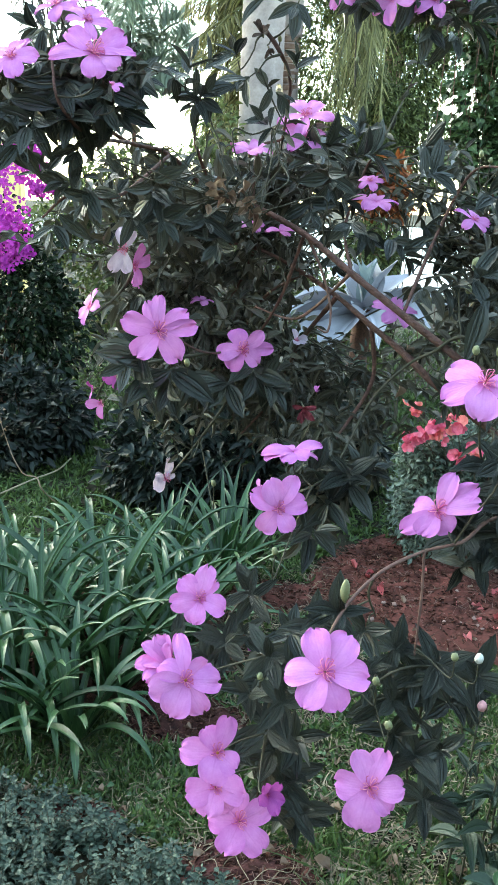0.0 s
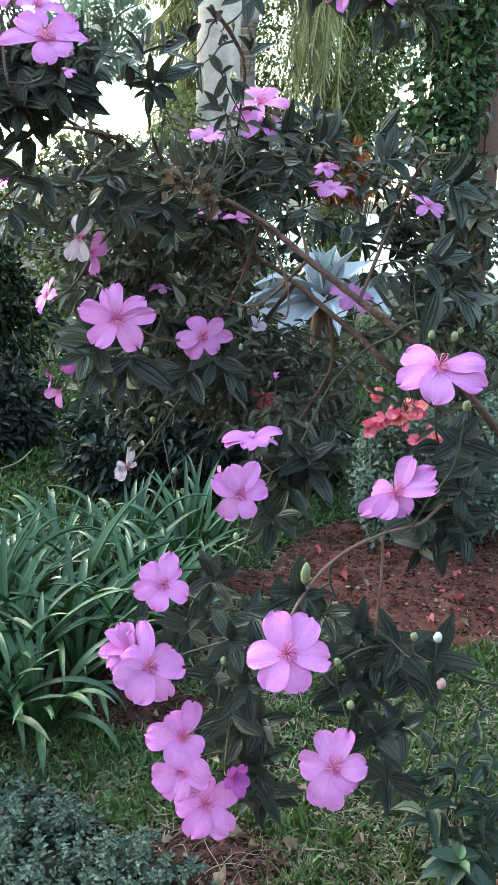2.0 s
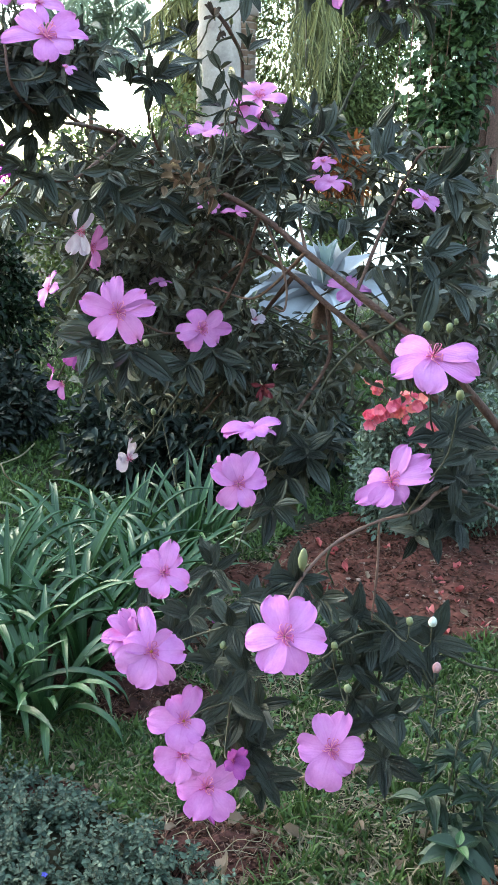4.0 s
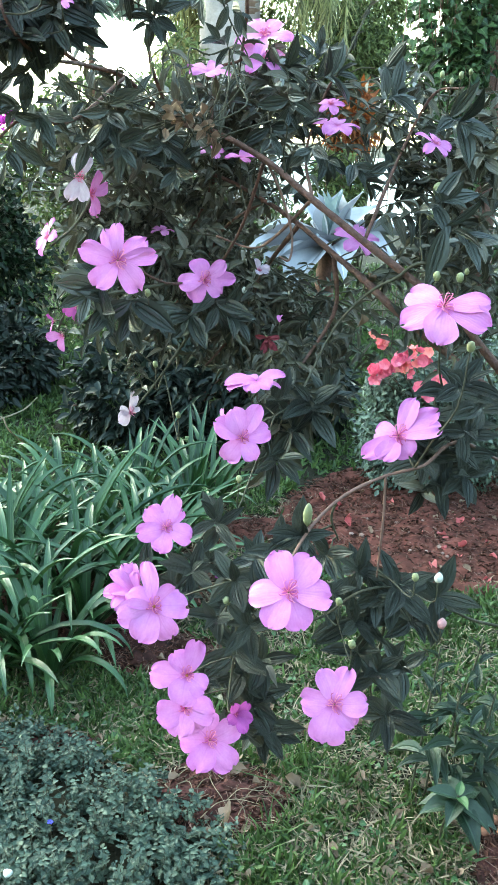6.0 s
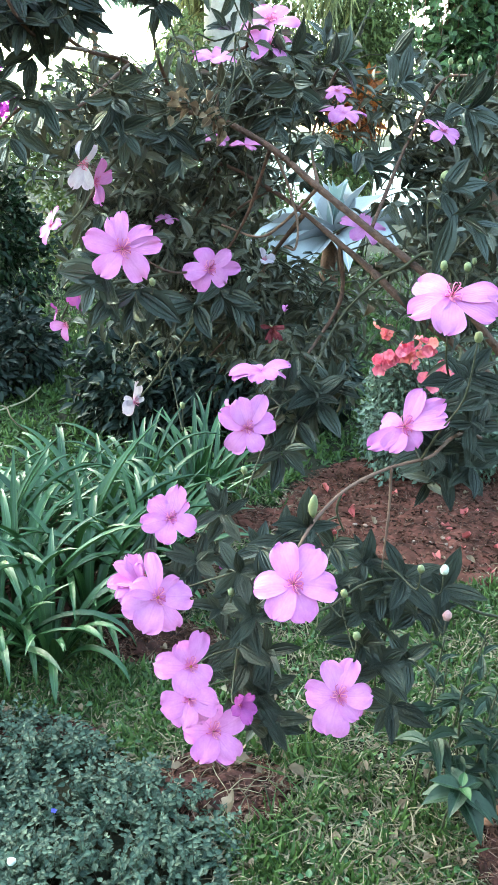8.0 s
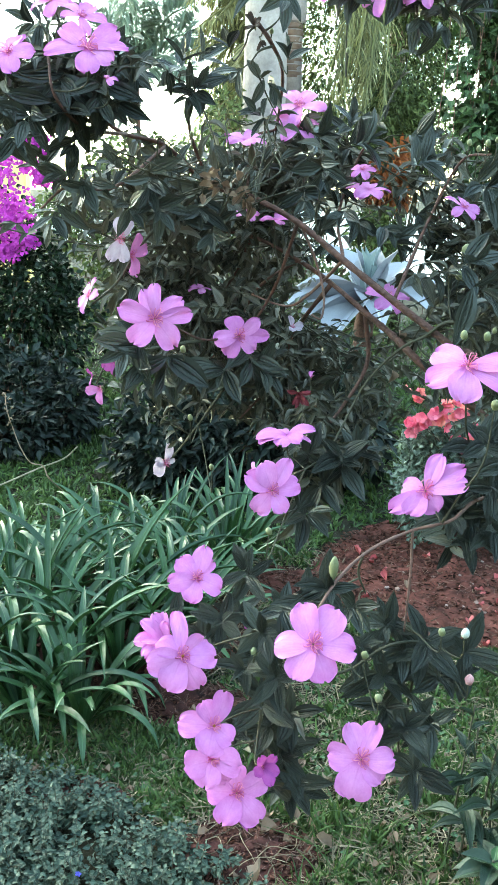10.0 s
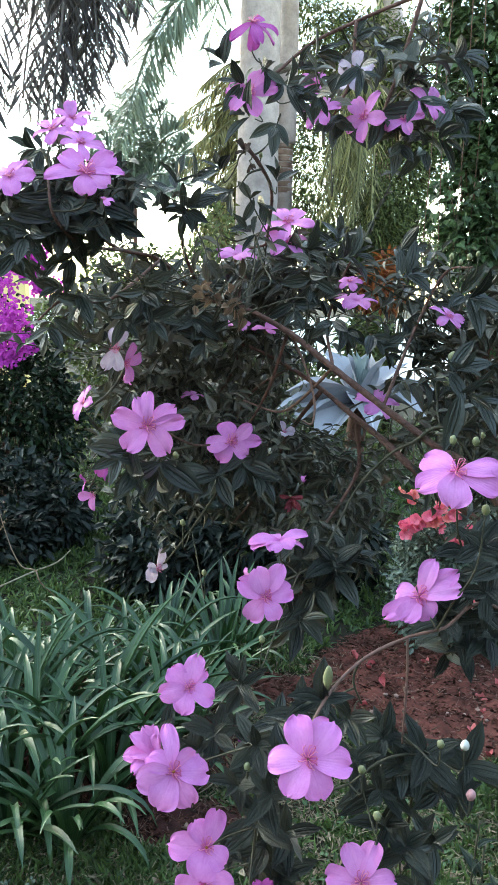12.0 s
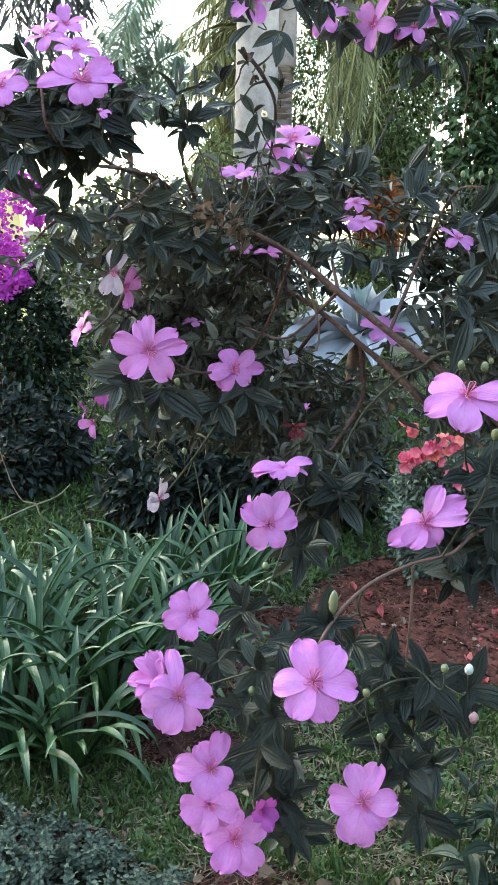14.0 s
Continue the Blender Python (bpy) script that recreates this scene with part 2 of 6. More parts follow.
def thing(name, label, category, at=(0, 0, 0), group="", kind=""):
    """An empty at the base of a thing, which carries its parts."""
    ob = new(name)
    ob.empty_display_size = 0.05
    ob.matrix_basis = Matrix.Translation(at)
    WORLD[ob] = ob.matrix_basis.copy()
    return tagged(ob, label, category, group, kind)


def part(name, me, parent=None, m=None, label="", kind=""):
    """A mesh under a thing or a part, at the world pose m."""
    ob = new(name, me)
    m = m or Matrix()
    if parent:
        ob.parent = parent
        ob.matrix_basis = WORLD[parent].inverted() @ m
    else:
        ob.matrix_basis = m
    WORLD[ob] = m.copy()
    return tagged(ob, label, "", "", kind)


def leaf_form(rows, cols, profile, fold=0.25, curl=0.25, wave=0.0, seed=0, slim=0.36):
    """Points, faces and uv of a leaf one metre long along y and one wide, folded along its midrib and bent down to its tip. slim: how wide it will be for its length."""
    pts, uv, faces = [], [], []
    r = random.Random(seed)
    ph = r.random() * 6
    for i in range(rows + 1):
        s = i / rows
        w = max(profile(s), 0.02)
        for j in range(cols + 1):
            c = 2 * j / cols - 1
            z = slim * fold * abs(c) * w - curl * s * s + wave * abs(c) * math.sin(s * 9 + ph + (2 if c > 0 else 0))
            pts.append((c * w * 0.5, s * (1 - 0.25 * abs(curl) * s), z))
            uv.append((j / cols, s))
    for i in range(rows):
        for j in range(cols):
            a = i * (cols + 1) + j
            faces.append((a, a + 1, a + cols + 2, a + cols + 1))
    return np.array(pts), faces, np.array(uv)


def arched_form(rows, profile, bend, fold, slim):
    """A long leaf that bends over evenly by the angle bend, in radians, towards its tip."""
    pts, uv, faces = [], [], []
    y = z = 0.0
    for i in range(rows + 1):
        s = i / rows
        a = -bend * s ** 2.0
        for c in (-1, 0, 1):
            w = profile(s)
            pts.append((c * w * 0.5, y - math.sin(a) * slim * fold * abs(c) * w, z + math.cos(a) * slim * fold * abs(c) * w))
            uv.append((c * 0.5 + 0.5, s))
        y += math.cos(a) / rows
        z += math.sin(a) / rows
    for i in range(rows):
        for j in range(2):
            q = i * 3 + j
            faces.append((q, q + 1, q + 4, q + 3))
    return np.array(pts), faces, np.array(uv)


def ovate(s):
    return (math.sin(math.pi * min(1, s * 1.02) ** 0.8) ** 0.9) if 0 < s < 0.98 else 0.03


def elliptic(s):
    return math.sin(math.pi * s ** 0.9) ** 0.8 * (1 if s < 0.8 else 1 - 0.35 * (s - 0.8) / 0.2) if 0 < s < 1 else 0.03


def lance(s):
    return math.sin(math.pi * s ** 0.75) ** 1.2 if 0 < s < 1 else 0.03


def strap(s):
    return (0.6 + 0.4 * min(1, s * 3)) * (1 if s < 0.55 else max(0.06, 1 - ((s - 0.55) / 0.45) ** 2.4))


def blade(s):
    return 1 - s * 0.92


def bases(d, n):
    """Rotations whose y is d and whose z leans to n."""
    y = unit(d)
    x = unit(np.cross(y, n))
    z = np.cross(x, y)
    return np.stack([x, y, z], axis=-1)


def joined(name, forms, loc, d, n, length, width, mat, parent=None, label="", kind="stuff", pick=None):
    """Many leaves in one mesh."""
    loc, d, n = (np.asarray(a, float).reshape(-1, 3) for a in (loc, d, n))
    k = len(loc)
    length, width = np.broadcast_to(length, (k,)), np.broadcast_to(width, (k,))
    R = bases(d, n)
    pick = rng.integers(0, len(forms), k) if pick is None else pick
    V, F, U, off = [], [], [], 0
    for f, (pts, faces, uv) in enumerate(forms):
        ids = np.nonzero(pick == f)[0]
        if not len(ids):
            continue
        S = np.stack([width[ids], length[ids], length[ids]], -1)
        v = np.einsum("kij,kpj->kpi", R[ids], pts[None] * S[:, None, :]) + loc[ids][:, None, :]
        V.append(v.reshape(-1, 3))
        U.append(np.tile(uv, (len(ids), 1)))
        fa = np.array(faces)
        F.append((fa[None] + (np.arange(len(ids)) * len(pts))[:, None, None] + off).reshape(-1, fa.shape[1]))
        off += len(ids) * len(pts)
    verts, uvs = np.concatenate(V), np.concatenate(U)
    if parent:
        verts = verts - np.array(WORLD[parent].translation)
        m = WORLD[parent]
    else:
        m = None
    me = mesh_from(name, verts, np.concatenate(F).tolist(), mat, uvs)
    return part(name, me, parent, m, label, kind)


def pose_of(loc, d, n, sx=1, sy=1, sz=1):
    R = bases(np.array([d], float), np.array([n], float))[0]
    m = Matrix(R.tolist()).to_4x4() @ Matrix.Diagonal((sx, sy, sz, 1))
    m.translation = Vector(loc)
    return m


def smooth_line(points, steps=6):
    """A soft curve through a few points."""
    p = np.array(points, float)
    q = np.vstack([2 * p[0] - p[1], p, 2 * p[-1] - p[-2]])
    out = []
    for i in range(1, len(q) - 2):
        for t in np.linspace(0, 1, steps, endpoint=False):
            a, b, c, e = q[i - 1], q[i], q[i + 1], q[i + 2]
            out.append(0.5 * (2 * b + (c - a) * t + (2 * a - 5 * b + 4 * c - e) * t * t + (3 * b - a - 3 * c + e) * t ** 3))
    out.append(p[-1])
    return np.array(out)


def tube_data(line, r0, r1, sides=7, knots=0.0, seed=1):
    r = np.random.default_rng(seed)
    line = np.asarray(line, float)
    k = len(line)
    tan = unit(np.gradient(line, axis=0))
    ref = np.array([0.3, 0.2, 1.0]) if abs(tan[0][2]) < 0.9 else np.array([1.0, 0.2, 0.1])
    verts, faces = [], []
    for i in range(k):
        a = unit(np.cross(tan[i], ref))
        b = np.cross(tan[i], a)
        rad = (r0 + (r1 - r0) * i / max(1, k - 1)) * (1 + knots * (r.random() - 0.4))
        for j in range(sides):
            w = 2 * math.pi * j / sides
            verts.append(line[i] + (a * math.cos(w) + b * math.sin(w)) * rad * (1 + knots * 0.4 * (r.random() - 0.5)))
    for i in range(k - 1):
        for j in range(sides):
            faces.append((i * sides + j, i * sides + (j + 1) % sides, (i + 1) * sides + (j + 1) % sides, (i + 1) * sides + j))
    faces.append(tuple(range(sides))[::-1])
    faces.append(tuple((k - 1) * sides + j for j in range(sides)))
    return np.array(verts), faces


def tube(name, points, r0, r1, mat, parent=None, sides=8, knots=0.15, label="", steps=6):
    v, f = tube_data(smooth_line(points, steps), r0, r1, sides, knots)
    if parent:
        v = v - np.array(WORLD[parent].translation)
    return part(name, mesh_from(name, v, f, mat), parent, WORLD[parent] if parent else None, label)


def tubes(name, lines, radii, mat, parent, sides=4, label="", kind="stuff"):
    """Many thin stems in one mesh."""
    V, F, off = [], [], 0
    for line, (a, b) in zip(lines, radii):
        v, f = tube_data(line, a, b, sides)
        V.append(v)
        F += [tuple(i + off for i in q) for q in f]
        off += len(v)
    v = np.concatenate(V) - np.array(WORLD[parent].translation)
    return part(name, mesh_from(name, v, F, mat), parent, WORLD[parent], label, kind)


def lump(seed, squash=(1, 1, 1), rough=0.2, sub=2):
    """An uneven rounded lump about one across."""
    bm = bmesh.new()
    bmesh.ops.create_icosphere(bm, subdivisions=sub, radius=0.5)
    for v in bm.verts:
        v.co *= 1 + rough * noise.noise(v.co * 2.2 + Vector((seed * 3.1, seed, 0)))
        v.co = Vector(a * b for a, b in zip(v.co, squash))
    return bm


def lump_mesh(name, seed, mat, squash=(1, 1, 1), rough=0.2, sub=2):
    bm = lump(seed, squash, rough, sub)
    me = bpy.data.meshes.new(name)
    bm.to_mesh(me)
    bm.free()
    me.materials.append(M[mat])
    me.polygons.foreach_set("use_smooth", np.ones(len(me.polygons), bool))
    return me


def jitter(k, amount):
    return rng.normal(0, amount, (k, 3))


# ---- ground ----
def relief(x, y):
    return 0.012 * noise.noise(Vector((x * 2.1, y * 2.1, 0.3))) + 0.005 * noise.noise(Vector((x * 9, y * 9, 1.7)))


def ground_sheet():
    near = np.concatenate([np.linspace(-2.5, 2.5, 71), np.array([-400, -120, -40, -15, -7, -4, 4, 7, 15, 40, 120, 400])])
    xs = np.sort(near)
    ys = np.sort(np.concatenate([np.linspace(0.6, 6.6, 85), np.array([-400, -120, -40, -10, -3, -1, 0, 9, 15, 40, 120, 400])]))
    verts = [(x, y, relief(x, y) if abs(x) < 3 and 0 < y < 7 else 0.0) for y in ys for x in xs]
    w = len(xs)
    faces = [(j * w + i, j * w + i + 1, (j + 1) * w + i + 1, (j + 1) * w + i) for j in range(len(ys) - 1) for i in range(w - 1)]
    ob = part("ground", mesh_from("ground", verts, faces, "lawn_soil"))
    return tagged(ob, "brown thatchy soil under a patchy garden lawn", "ground", "", "structure")


ground_sheet()
BEDS = []


def in_bed(x, y, grow=1.0):
    return any(((x - cx) / (rx * grow)) ** 2 + ((y - cy) / (ry * grow)) ** 2 < 1 + 0.35 * noise.noise(Vector((x * 3, y * 3, 5))) for cx, cy, rx, ry in BEDS)


def soil_bed(label, cx, cy, rx, ry, high=0.035, rings=34, spokes=110, mat="soil"):
    """A low mound of bare red soil with an uneven rim."""
    BEDS.append((cx, cy, rx, ry))
    verts, faces = [(cx, cy, relief(cx, cy) + high)], []
    for i in range(1, rings + 1):
        for j in range(spokes):
            a = 2 * math.pi * j / spokes
            k = i / rings * (1 + 0.16 * noise.noise(Vector((math.cos(a) * 1.7 + cx, math.sin(a) * 1.7, cy))))
            x, y = cx + rx * k * math.cos(a), cy + ry * k * math.sin(a)
            rise = high * (1 - (i / rings) ** 2) + 0.014 * noise.noise(Vector((x * 14, y * 14, 2))) + 0.012 * noise.noise(Vector((x * 38, y * 38, 6)))
            verts.append((x, y, relief(x, y) + rise + (0.005 if i < rings else -0.02)))
    for j in range(spokes):
        faces.append((0, 1 + j, 1 + (j + 1) % spokes))
    for i in range(rings - 1):
        for j in range(spokes):
            a, b = 1 + i * spokes + j, 1 + i * spokes + (j + 1) % spokes
            faces.append((a, a + spokes, b + spokes, b))
    ob = part("soil_bed", mesh_from("soil_bed", verts, faces, mat))
    tagged(ob, label, "soil", "", "structure")
    n = int(26000 * rx * ry) + 700
    a, k = rng.random(n) * 6.283, np.sqrt(rng.random(n)) * 0.95
    x, y = cx + rx * k * np.cos(a), cy + ry * k * np.sin(a)
    z = np.array([relief(*q) for q in zip(x, y)]) + high * (1 - k ** 2) + 0.008
    d = unit(np.stack([rng.normal(0, 1, n), rng.normal(0, 1, n), rng.normal(0, 0.15, n)], -1))
    joined("soil_litter", CHIP, np.stack([x, y, z], -1), d, np.tile((0, 0, 1.0), (n, 1)) + jitter(n, 0.4), 0.004 + 0.022 * rng.random(n) ** 3, 0.003 + 0.014 * rng.random(n) ** 3, "soil_clod", ob, "dark bark chips and clods lying on the soil")
    k2 = max(40, n // 12)
    joined("straw_litter", STRAW, np.stack([x, y, z + 0.003], -1)[:k2], d[:k2], np.tile((0, 0, 1.0), (k2, 1)) + jitter(k2, 0.4), rng.uniform(0.012, 0.06, k2), rng.uniform(0.0008, 0.002, k2), "bark_pale", ob, "thin straw and dry stalks lying on the soil")
    return ob


STRAW = [leaf_form(3, 1, lambda s: 1.0, 0.0, c, 0.0, 1) for c in (0.03, -0.08)]
CHIP = [leaf_form(2, 2, lambda s: (0.6, 1.0, 0.45)[round(s * 2)], 0.8, 0.15), leaf_form(2, 2, lambda s: (0.9, 0.7, 0.6)[round(s * 2)], -0.9, -0.2)]
SMALL = [leaf_form(4, 2, ovate, 0.35, c, 0.0, i) for i, c in enumerate((0.05, 0.2, 0.4))]
NARROW = [leaf_form(4, 2, lance, 0.3, c, 0.0, i) for i, c in enumerate((0.05, 0.25, 0.5))]
SIMPLE = [leaf_form(2, 2, ovate, 0.3, c, 0.0, i) for i, c in enumerate((0.05, 0.3))]
BLADE = [leaf_form(3, 1, blade, 0.0, c, 0.0, i) for i, c in enumerate((0.1, 0.45, 0.8))]
TURF = [leaf_form(3, 1, lambda s: (0.75, 1.0, 0.8, 0.08)[round(s * 3)], 0.0, c, 0.0, i) for i, c in enumerate((0.15, 0.5, 0.85))]
DRY = [leaf_form(6, 4, ovate, 1.3, c, 0.12, i) for i, c in enumerate((-0.5, 0.3, 0.7))]

soil_bed("bare red soil bed strewn with bark chips", 0.99, 3.06, 0.74, 0.64)
soil_bed("small patch of bare red soil beside the lawn", -0.16, 2.07, 0.22, 0.13, 0.015, 16, 50, "soil_dark")
soil_bed("worn patch of bare red soil in the lawn", 0.03, 1.45, 0.19, 0.14, 0.012, 16, 50, "soil_dark")
soil_bed("bare red soil between the creeping herb and the lawn", -0.43, 1.62, 0.16, 0.08, 0.012, 10, 36, "soil_dark")
soil_bed("strip of red soil at the edge of the lawn", 0.70, 1.2, 0.11, 0.2, 0.012, 8, 30, "soil_dark")
soil_bed("patch of bare red soil between the border and the lawn", 0.13, 2.95, 0.2, 0.15, 0.015, 16, 50)
soil_bed("red soil under the strap-leaved border", -0.55, 2.55, 0.62, 0.5, 0.02, 8, 36, "soil_dark")


def mint_edge(y):
    return 0.06 - 0.75 * max(0.0, y - 1.30) - 1.0 * max(0.0, y - 1.5) + 0.05 * noise.noise(Vector((y * 8, 0, 0)))


def lawn():
    """Turf in many small tufts, thinner where the thatch shows."""
    spots = []
    while len(spots) < 14000:
        y = 1.05 + 1.5 * rng.random() if rng.random() < 0.52 else 2.4 + 4.6 * rng.random()
        x = rng.uniform(-1, 1) * (0.42 * y + 0.3) * rng.uniform(0.85, 1.45)
        if in_bed(x, y, 0.95) or (x < mint_edge(y) - 0.02 and y < 1.72):
            continue
        thin = noise.noise(Vector((x * 3.2, y * 3.2, 4))) + 0.5 * noise.noise(Vector((x * 11, y * 11, 8)))
        if rng.random() < 0.55 + 1.1 * thin:
            spots.append((x, y))
    # thicker turf between the herb and the border
    for _ in range(2600):
        x, y = rng.uniform(-0.8, 0.2), rng.uniform(1.58, 2.1)
        if not in_bed(x, y, 1.0) and x > mint_edge(y) - 0.02 - max(0.0, y - 1.7) * 3:
            spots.append((x, y))
    # turf that runs back between the border and the hedge
    for _ in range(2600):
        x, y = rng.uniform(-1.9, -0.2), rng.uniform(2.9, 6.0)
        if not in_bed(x, y, 0.9):
            spots.append((x, y))
    each = 7
    p = np.repeat(np.array(spots), each, axis=0)
    k = len(p)
    p = p + rng.normal(0, 0.008, (k, 2))
    z = np.array([relief(*q) for q in p])
    size = np.repeat(rng.uniform(0.6, 1.35, len(spots)), each)
    lean = np.repeat(rng.normal(0, 0.35, (len(spots), 2)), each, axis=0)
    d = unit(np.c_[lean + rng.normal(0, 0.6, (k, 2)), rng.uniform(0.35, 1.3, k)])
    grow = size * (1 + 0.18 * np.maximum(0, p[:, 1] - 2.2))
    ob = joined("lawn_grass", TURF, np.c_[p, z - 0.003], d, jitter(k, 1.0) + (0, -0.2, 0.6), rng.uniform(0.02, 0.046, k) * grow, rng.uniform(0.0045, 0.009, k) * grow, "grass", None, "short coarse green lawn grass in small tufts")
    tagged(ob, "", "grass")
    w = 4200
    y = 1.05 + 1.9 * rng.random(w)
    x = rng.uniform(-1, 1, w) * (0.42 * y + 0.3)
    ok = [not in_bed(a, b, 1.0) and not (a < mint_edge(b) and b < 1.7) and noise.noise(Vector((a * 4, b * 4, 12))) > -0.05 for a, b in zip(x, y)]
    x, y = x[ok], y[ok]
    w = len(x)
    ln = rng.uniform(0.01, 0.022, w)
    ob = joined("lawn_weed", SMALL, np.c_[x, y, np.array([relief(*q) for q in zip(x, y)]) + rng.uniform(0.004, 0.022, w)], np.c_[rng.normal(0, 1, (w, 2)), rng.uniform(-0.1, 0.6, w)], jitter(w, 0.3) + (0, -0.2, 1), ln, ln * 0.75, "broad_leaf", None, "small round-leaved weeds creeping in the lawn")
    tagged(ob, "", "weed")
    n = 38000
    y = 1.05 + 2.2 * rng.random(n) ** 1.3
    x = rng.uniform(-1, 1, n) * (0.42 * y + 0.3) * rng.uniform(0.85, 1.45, n)
    keep = [not in_bed(a, b, 0.75) and noise.noise(Vector((a * 3.2, b * 3.2, 4))) < 0.3 + 0.4 * rng.random() and not (a < mint_edge(b) - 0.05 and b < 1.65) for a, b in zip(x, y)]
    x, y = x[keep], y[keep]
    n = len(x)
    z = np.array([relief(*q) for q in zip(x, y)]) + rng.uniform(0.004, 0.02, n)
    d = unit(np.stack([rng.normal(0, 1, n), rng.normal(0, 1, n), rng.normal(0.12, 0.25, n)], -1))
    ob = joined("dry_thatch", BLADE, np.c_[x, y, z], d, jitter(n, 0.4) + (0, 0, 1), rng.uniform(0.025, 0.07, n), rng.uniform(0.0025, 0.006, n), "dry_grass", None, "straw-coloured dead grass lying between the green blades")
    tagged(ob, "", "grass")


lawn()


def wide_lawn():
    """Sparser, broader turf that carries the lawn on past the borders."""
    n = 60000
    x, y = rng.uniform(-6, 6, n), rng.uniform(-3, 11, n)
    keep = np.array([not in_bed(a, b, 1.0) and not (abs(a) < 0.42 * b + 0.3 and 1.0 < b < 7) for a, b in zip(x, y)])
    x, y = x[keep], y[keep]
    n = len(x)
    d = unit(np.c_[rng.normal(0, 0.7, (n, 2)), rng.uniform(0.4, 1.2, n)])
    ob = joined("wide_lawn_grass", BLADE, np.c_[x, y, np.zeros(n)], d, jitter(n, 1.0) + (0, -0.2, 0.6), rng.uniform(0.05, 0.1, n), rng.uniform(0.012, 0.024, n), "grass", None, "short green lawn grass farther off")
    tagged(ob, "", "grass")


wide_lawn()


def tall_grass(x, y, k=22, high=0.2):
    """A tuft of longer blades in the lawn."""
    ob = thing("grass_tuft", "tuft of longer bright green grass blades in the lawn", "grass", (x, y, 0), "tufts in the lawn")
    d = unit(np.stack([rng.normal(0, 0.45, k), rng.normal(0, 0.45, k), np.ones(k)], -1))
    joined("foliage", BLADE, np.stack([np.full(k, x) + rng.normal(0, 0.02, k), np.full(k, y) + rng.normal(0, 0.02, k), np.zeros(k)], -1), d, jitter(k, 1), rng.uniform(0.5, 1.1, k) * high, rng.uniform(0.005, 0.008, k), "grass", ob)


for tx, ty, th in ((0.20, 1.52, 0.17), (0.27, 1.56, 0.19), (0.33, 1.50, 0.15), (0.24, 1.38, 0.13), (0.16, 1.34, 0.1), (0.4, 1.42, 0.12), (0.1, 1.27, 0.09), (0.52, 1.62, 0.12)):
    tall_grass(tx, ty, 20, th)


def ground_cover():
    ob = thing("ground_cover", "low blue-green mat of small-leaved creeping herb beside the lawn", "ground cover", (-0.4, 1.3, 0))
    loc, d, n, ln, lines, rad = [], [], [], [], [], []
    count = 0
    while count < 1950:
        y = rng.uniform(0.95, 1.74)
        x = rng.uniform(-1.05, 0.12)
        if x > mint_edge(y) or noise.noise(Vector((x * 7, y * 9, 21))) > 0.22 + 1.2 * max(0.0, 1.42 - y):
            continue
        count += 1
        edge = min(1.0, 0.35 + (mint_edge(y) - x) * 3.5)
        h = rng.uniform(0.035, 0.115) * edge + (0.05 if rng.random() < 0.06 else 0)
        top = np.array([x + rng.normal(0, 0.025), y - 0.01 + rng.normal(0, 0.025), h])
        foot = np.array([x, y, 0.0])
        lines.append(np.stack([foot, (foot + top) / 2 + rng.normal(0, 0.006, 3), top]))
        rad.append((0.0013, 0.0008))
        for i in range(6):
            s = 0.3 + 0.7 * i / 5
            c = foot + (top - foot) * s
            a = rng.random() * 3.14
            for w in (a, a + 3.14):
                loc.append(c)
                d.append((math.cos(w), math.sin(w), rng.uniform(-0.1, 0.7)))
                n.append((0, -0.2, 1))
                ln.append(rng.uniform(0.011, 0.024) * (1.15 - 0.4 * s))
    k = len(loc)
    ln = np.array(ln)
    joined("leaves", SMALL, loc, d, np.array(n) + jitter(k, 0.35), ln, ln * rng.uniform(0.55, 0.75, k), "mint", ob)
    tubes("stem_work", lines, rad, "twig", ob, 3)
    return ob


ground_cover()


# ---- plants that stand on the ground ----
STRAP = [arched_form(12, strap, b, 0.35, 0.06) for b in (0.7, 1.1, 1.6, 2.0, 2.4)]


def agapanthus(x, y, leaves=26, long=0.58):
    """A fountain of strap leaves, each one a part."""
    ob = thing("agapanthus_clump", "clump of arching glossy green strap-like leaves in the border", "plant", (x, y, 0.0), "strap-leaved border")
    for i in range(leaves):
        a = rng.random() * 6.283
        up = rng.uniform(1.6, 4.0) if i % 3 else rng.uniform(0.9, 1.6)
        ln = long * rng.uniform(0.75, 1.25) * (0.84 if y > 2.4 else 1) * (0.8 if math.sin(a) < -0.3 else 1)
        c, s = math.cos(a), math.sin(a)
        part("leaf", AGAP[int(rng.integers(0, 5))], ob, pose_of((x + 0.03 * c, y + 0.03 * s, 0.0), (c, s, up), (-c * up, -s * up, 1.0), rng.uniform(0.018, 0.031), ln, ln))
    return ob


AGAP = []
for f in STRAP:
    AGAP.append(mesh_from("leaf", f[0], f[1], "strap_leaf", f[2]))
for ax, ay, al in ((*(-0.648, 1.980), .44), (*(-0.477, 1.963), .4), (-0.86, 2.14, .48), (-0.62, 2.15, .48), (-0.40, 2.2, .48), (-0.22, 2.32, .46), (-0.76, 2.30, .56), (-0.50, 2.38, .58), (-0.24, 2.5, .5), (-0.95, 2.55, .46),
                   (-0.68, 2.66, .52), (-0.42, 2.74, .56), (-0.16, 2.78, .5), (-0.9, 2.95, .42), (-0.62, 3.02, .48), (-0.32, 3.05, .52), (-0.08, 3.05, .52), (0.0, 3.16, .5)):
    agapanthus(ax, ay, 27, al)


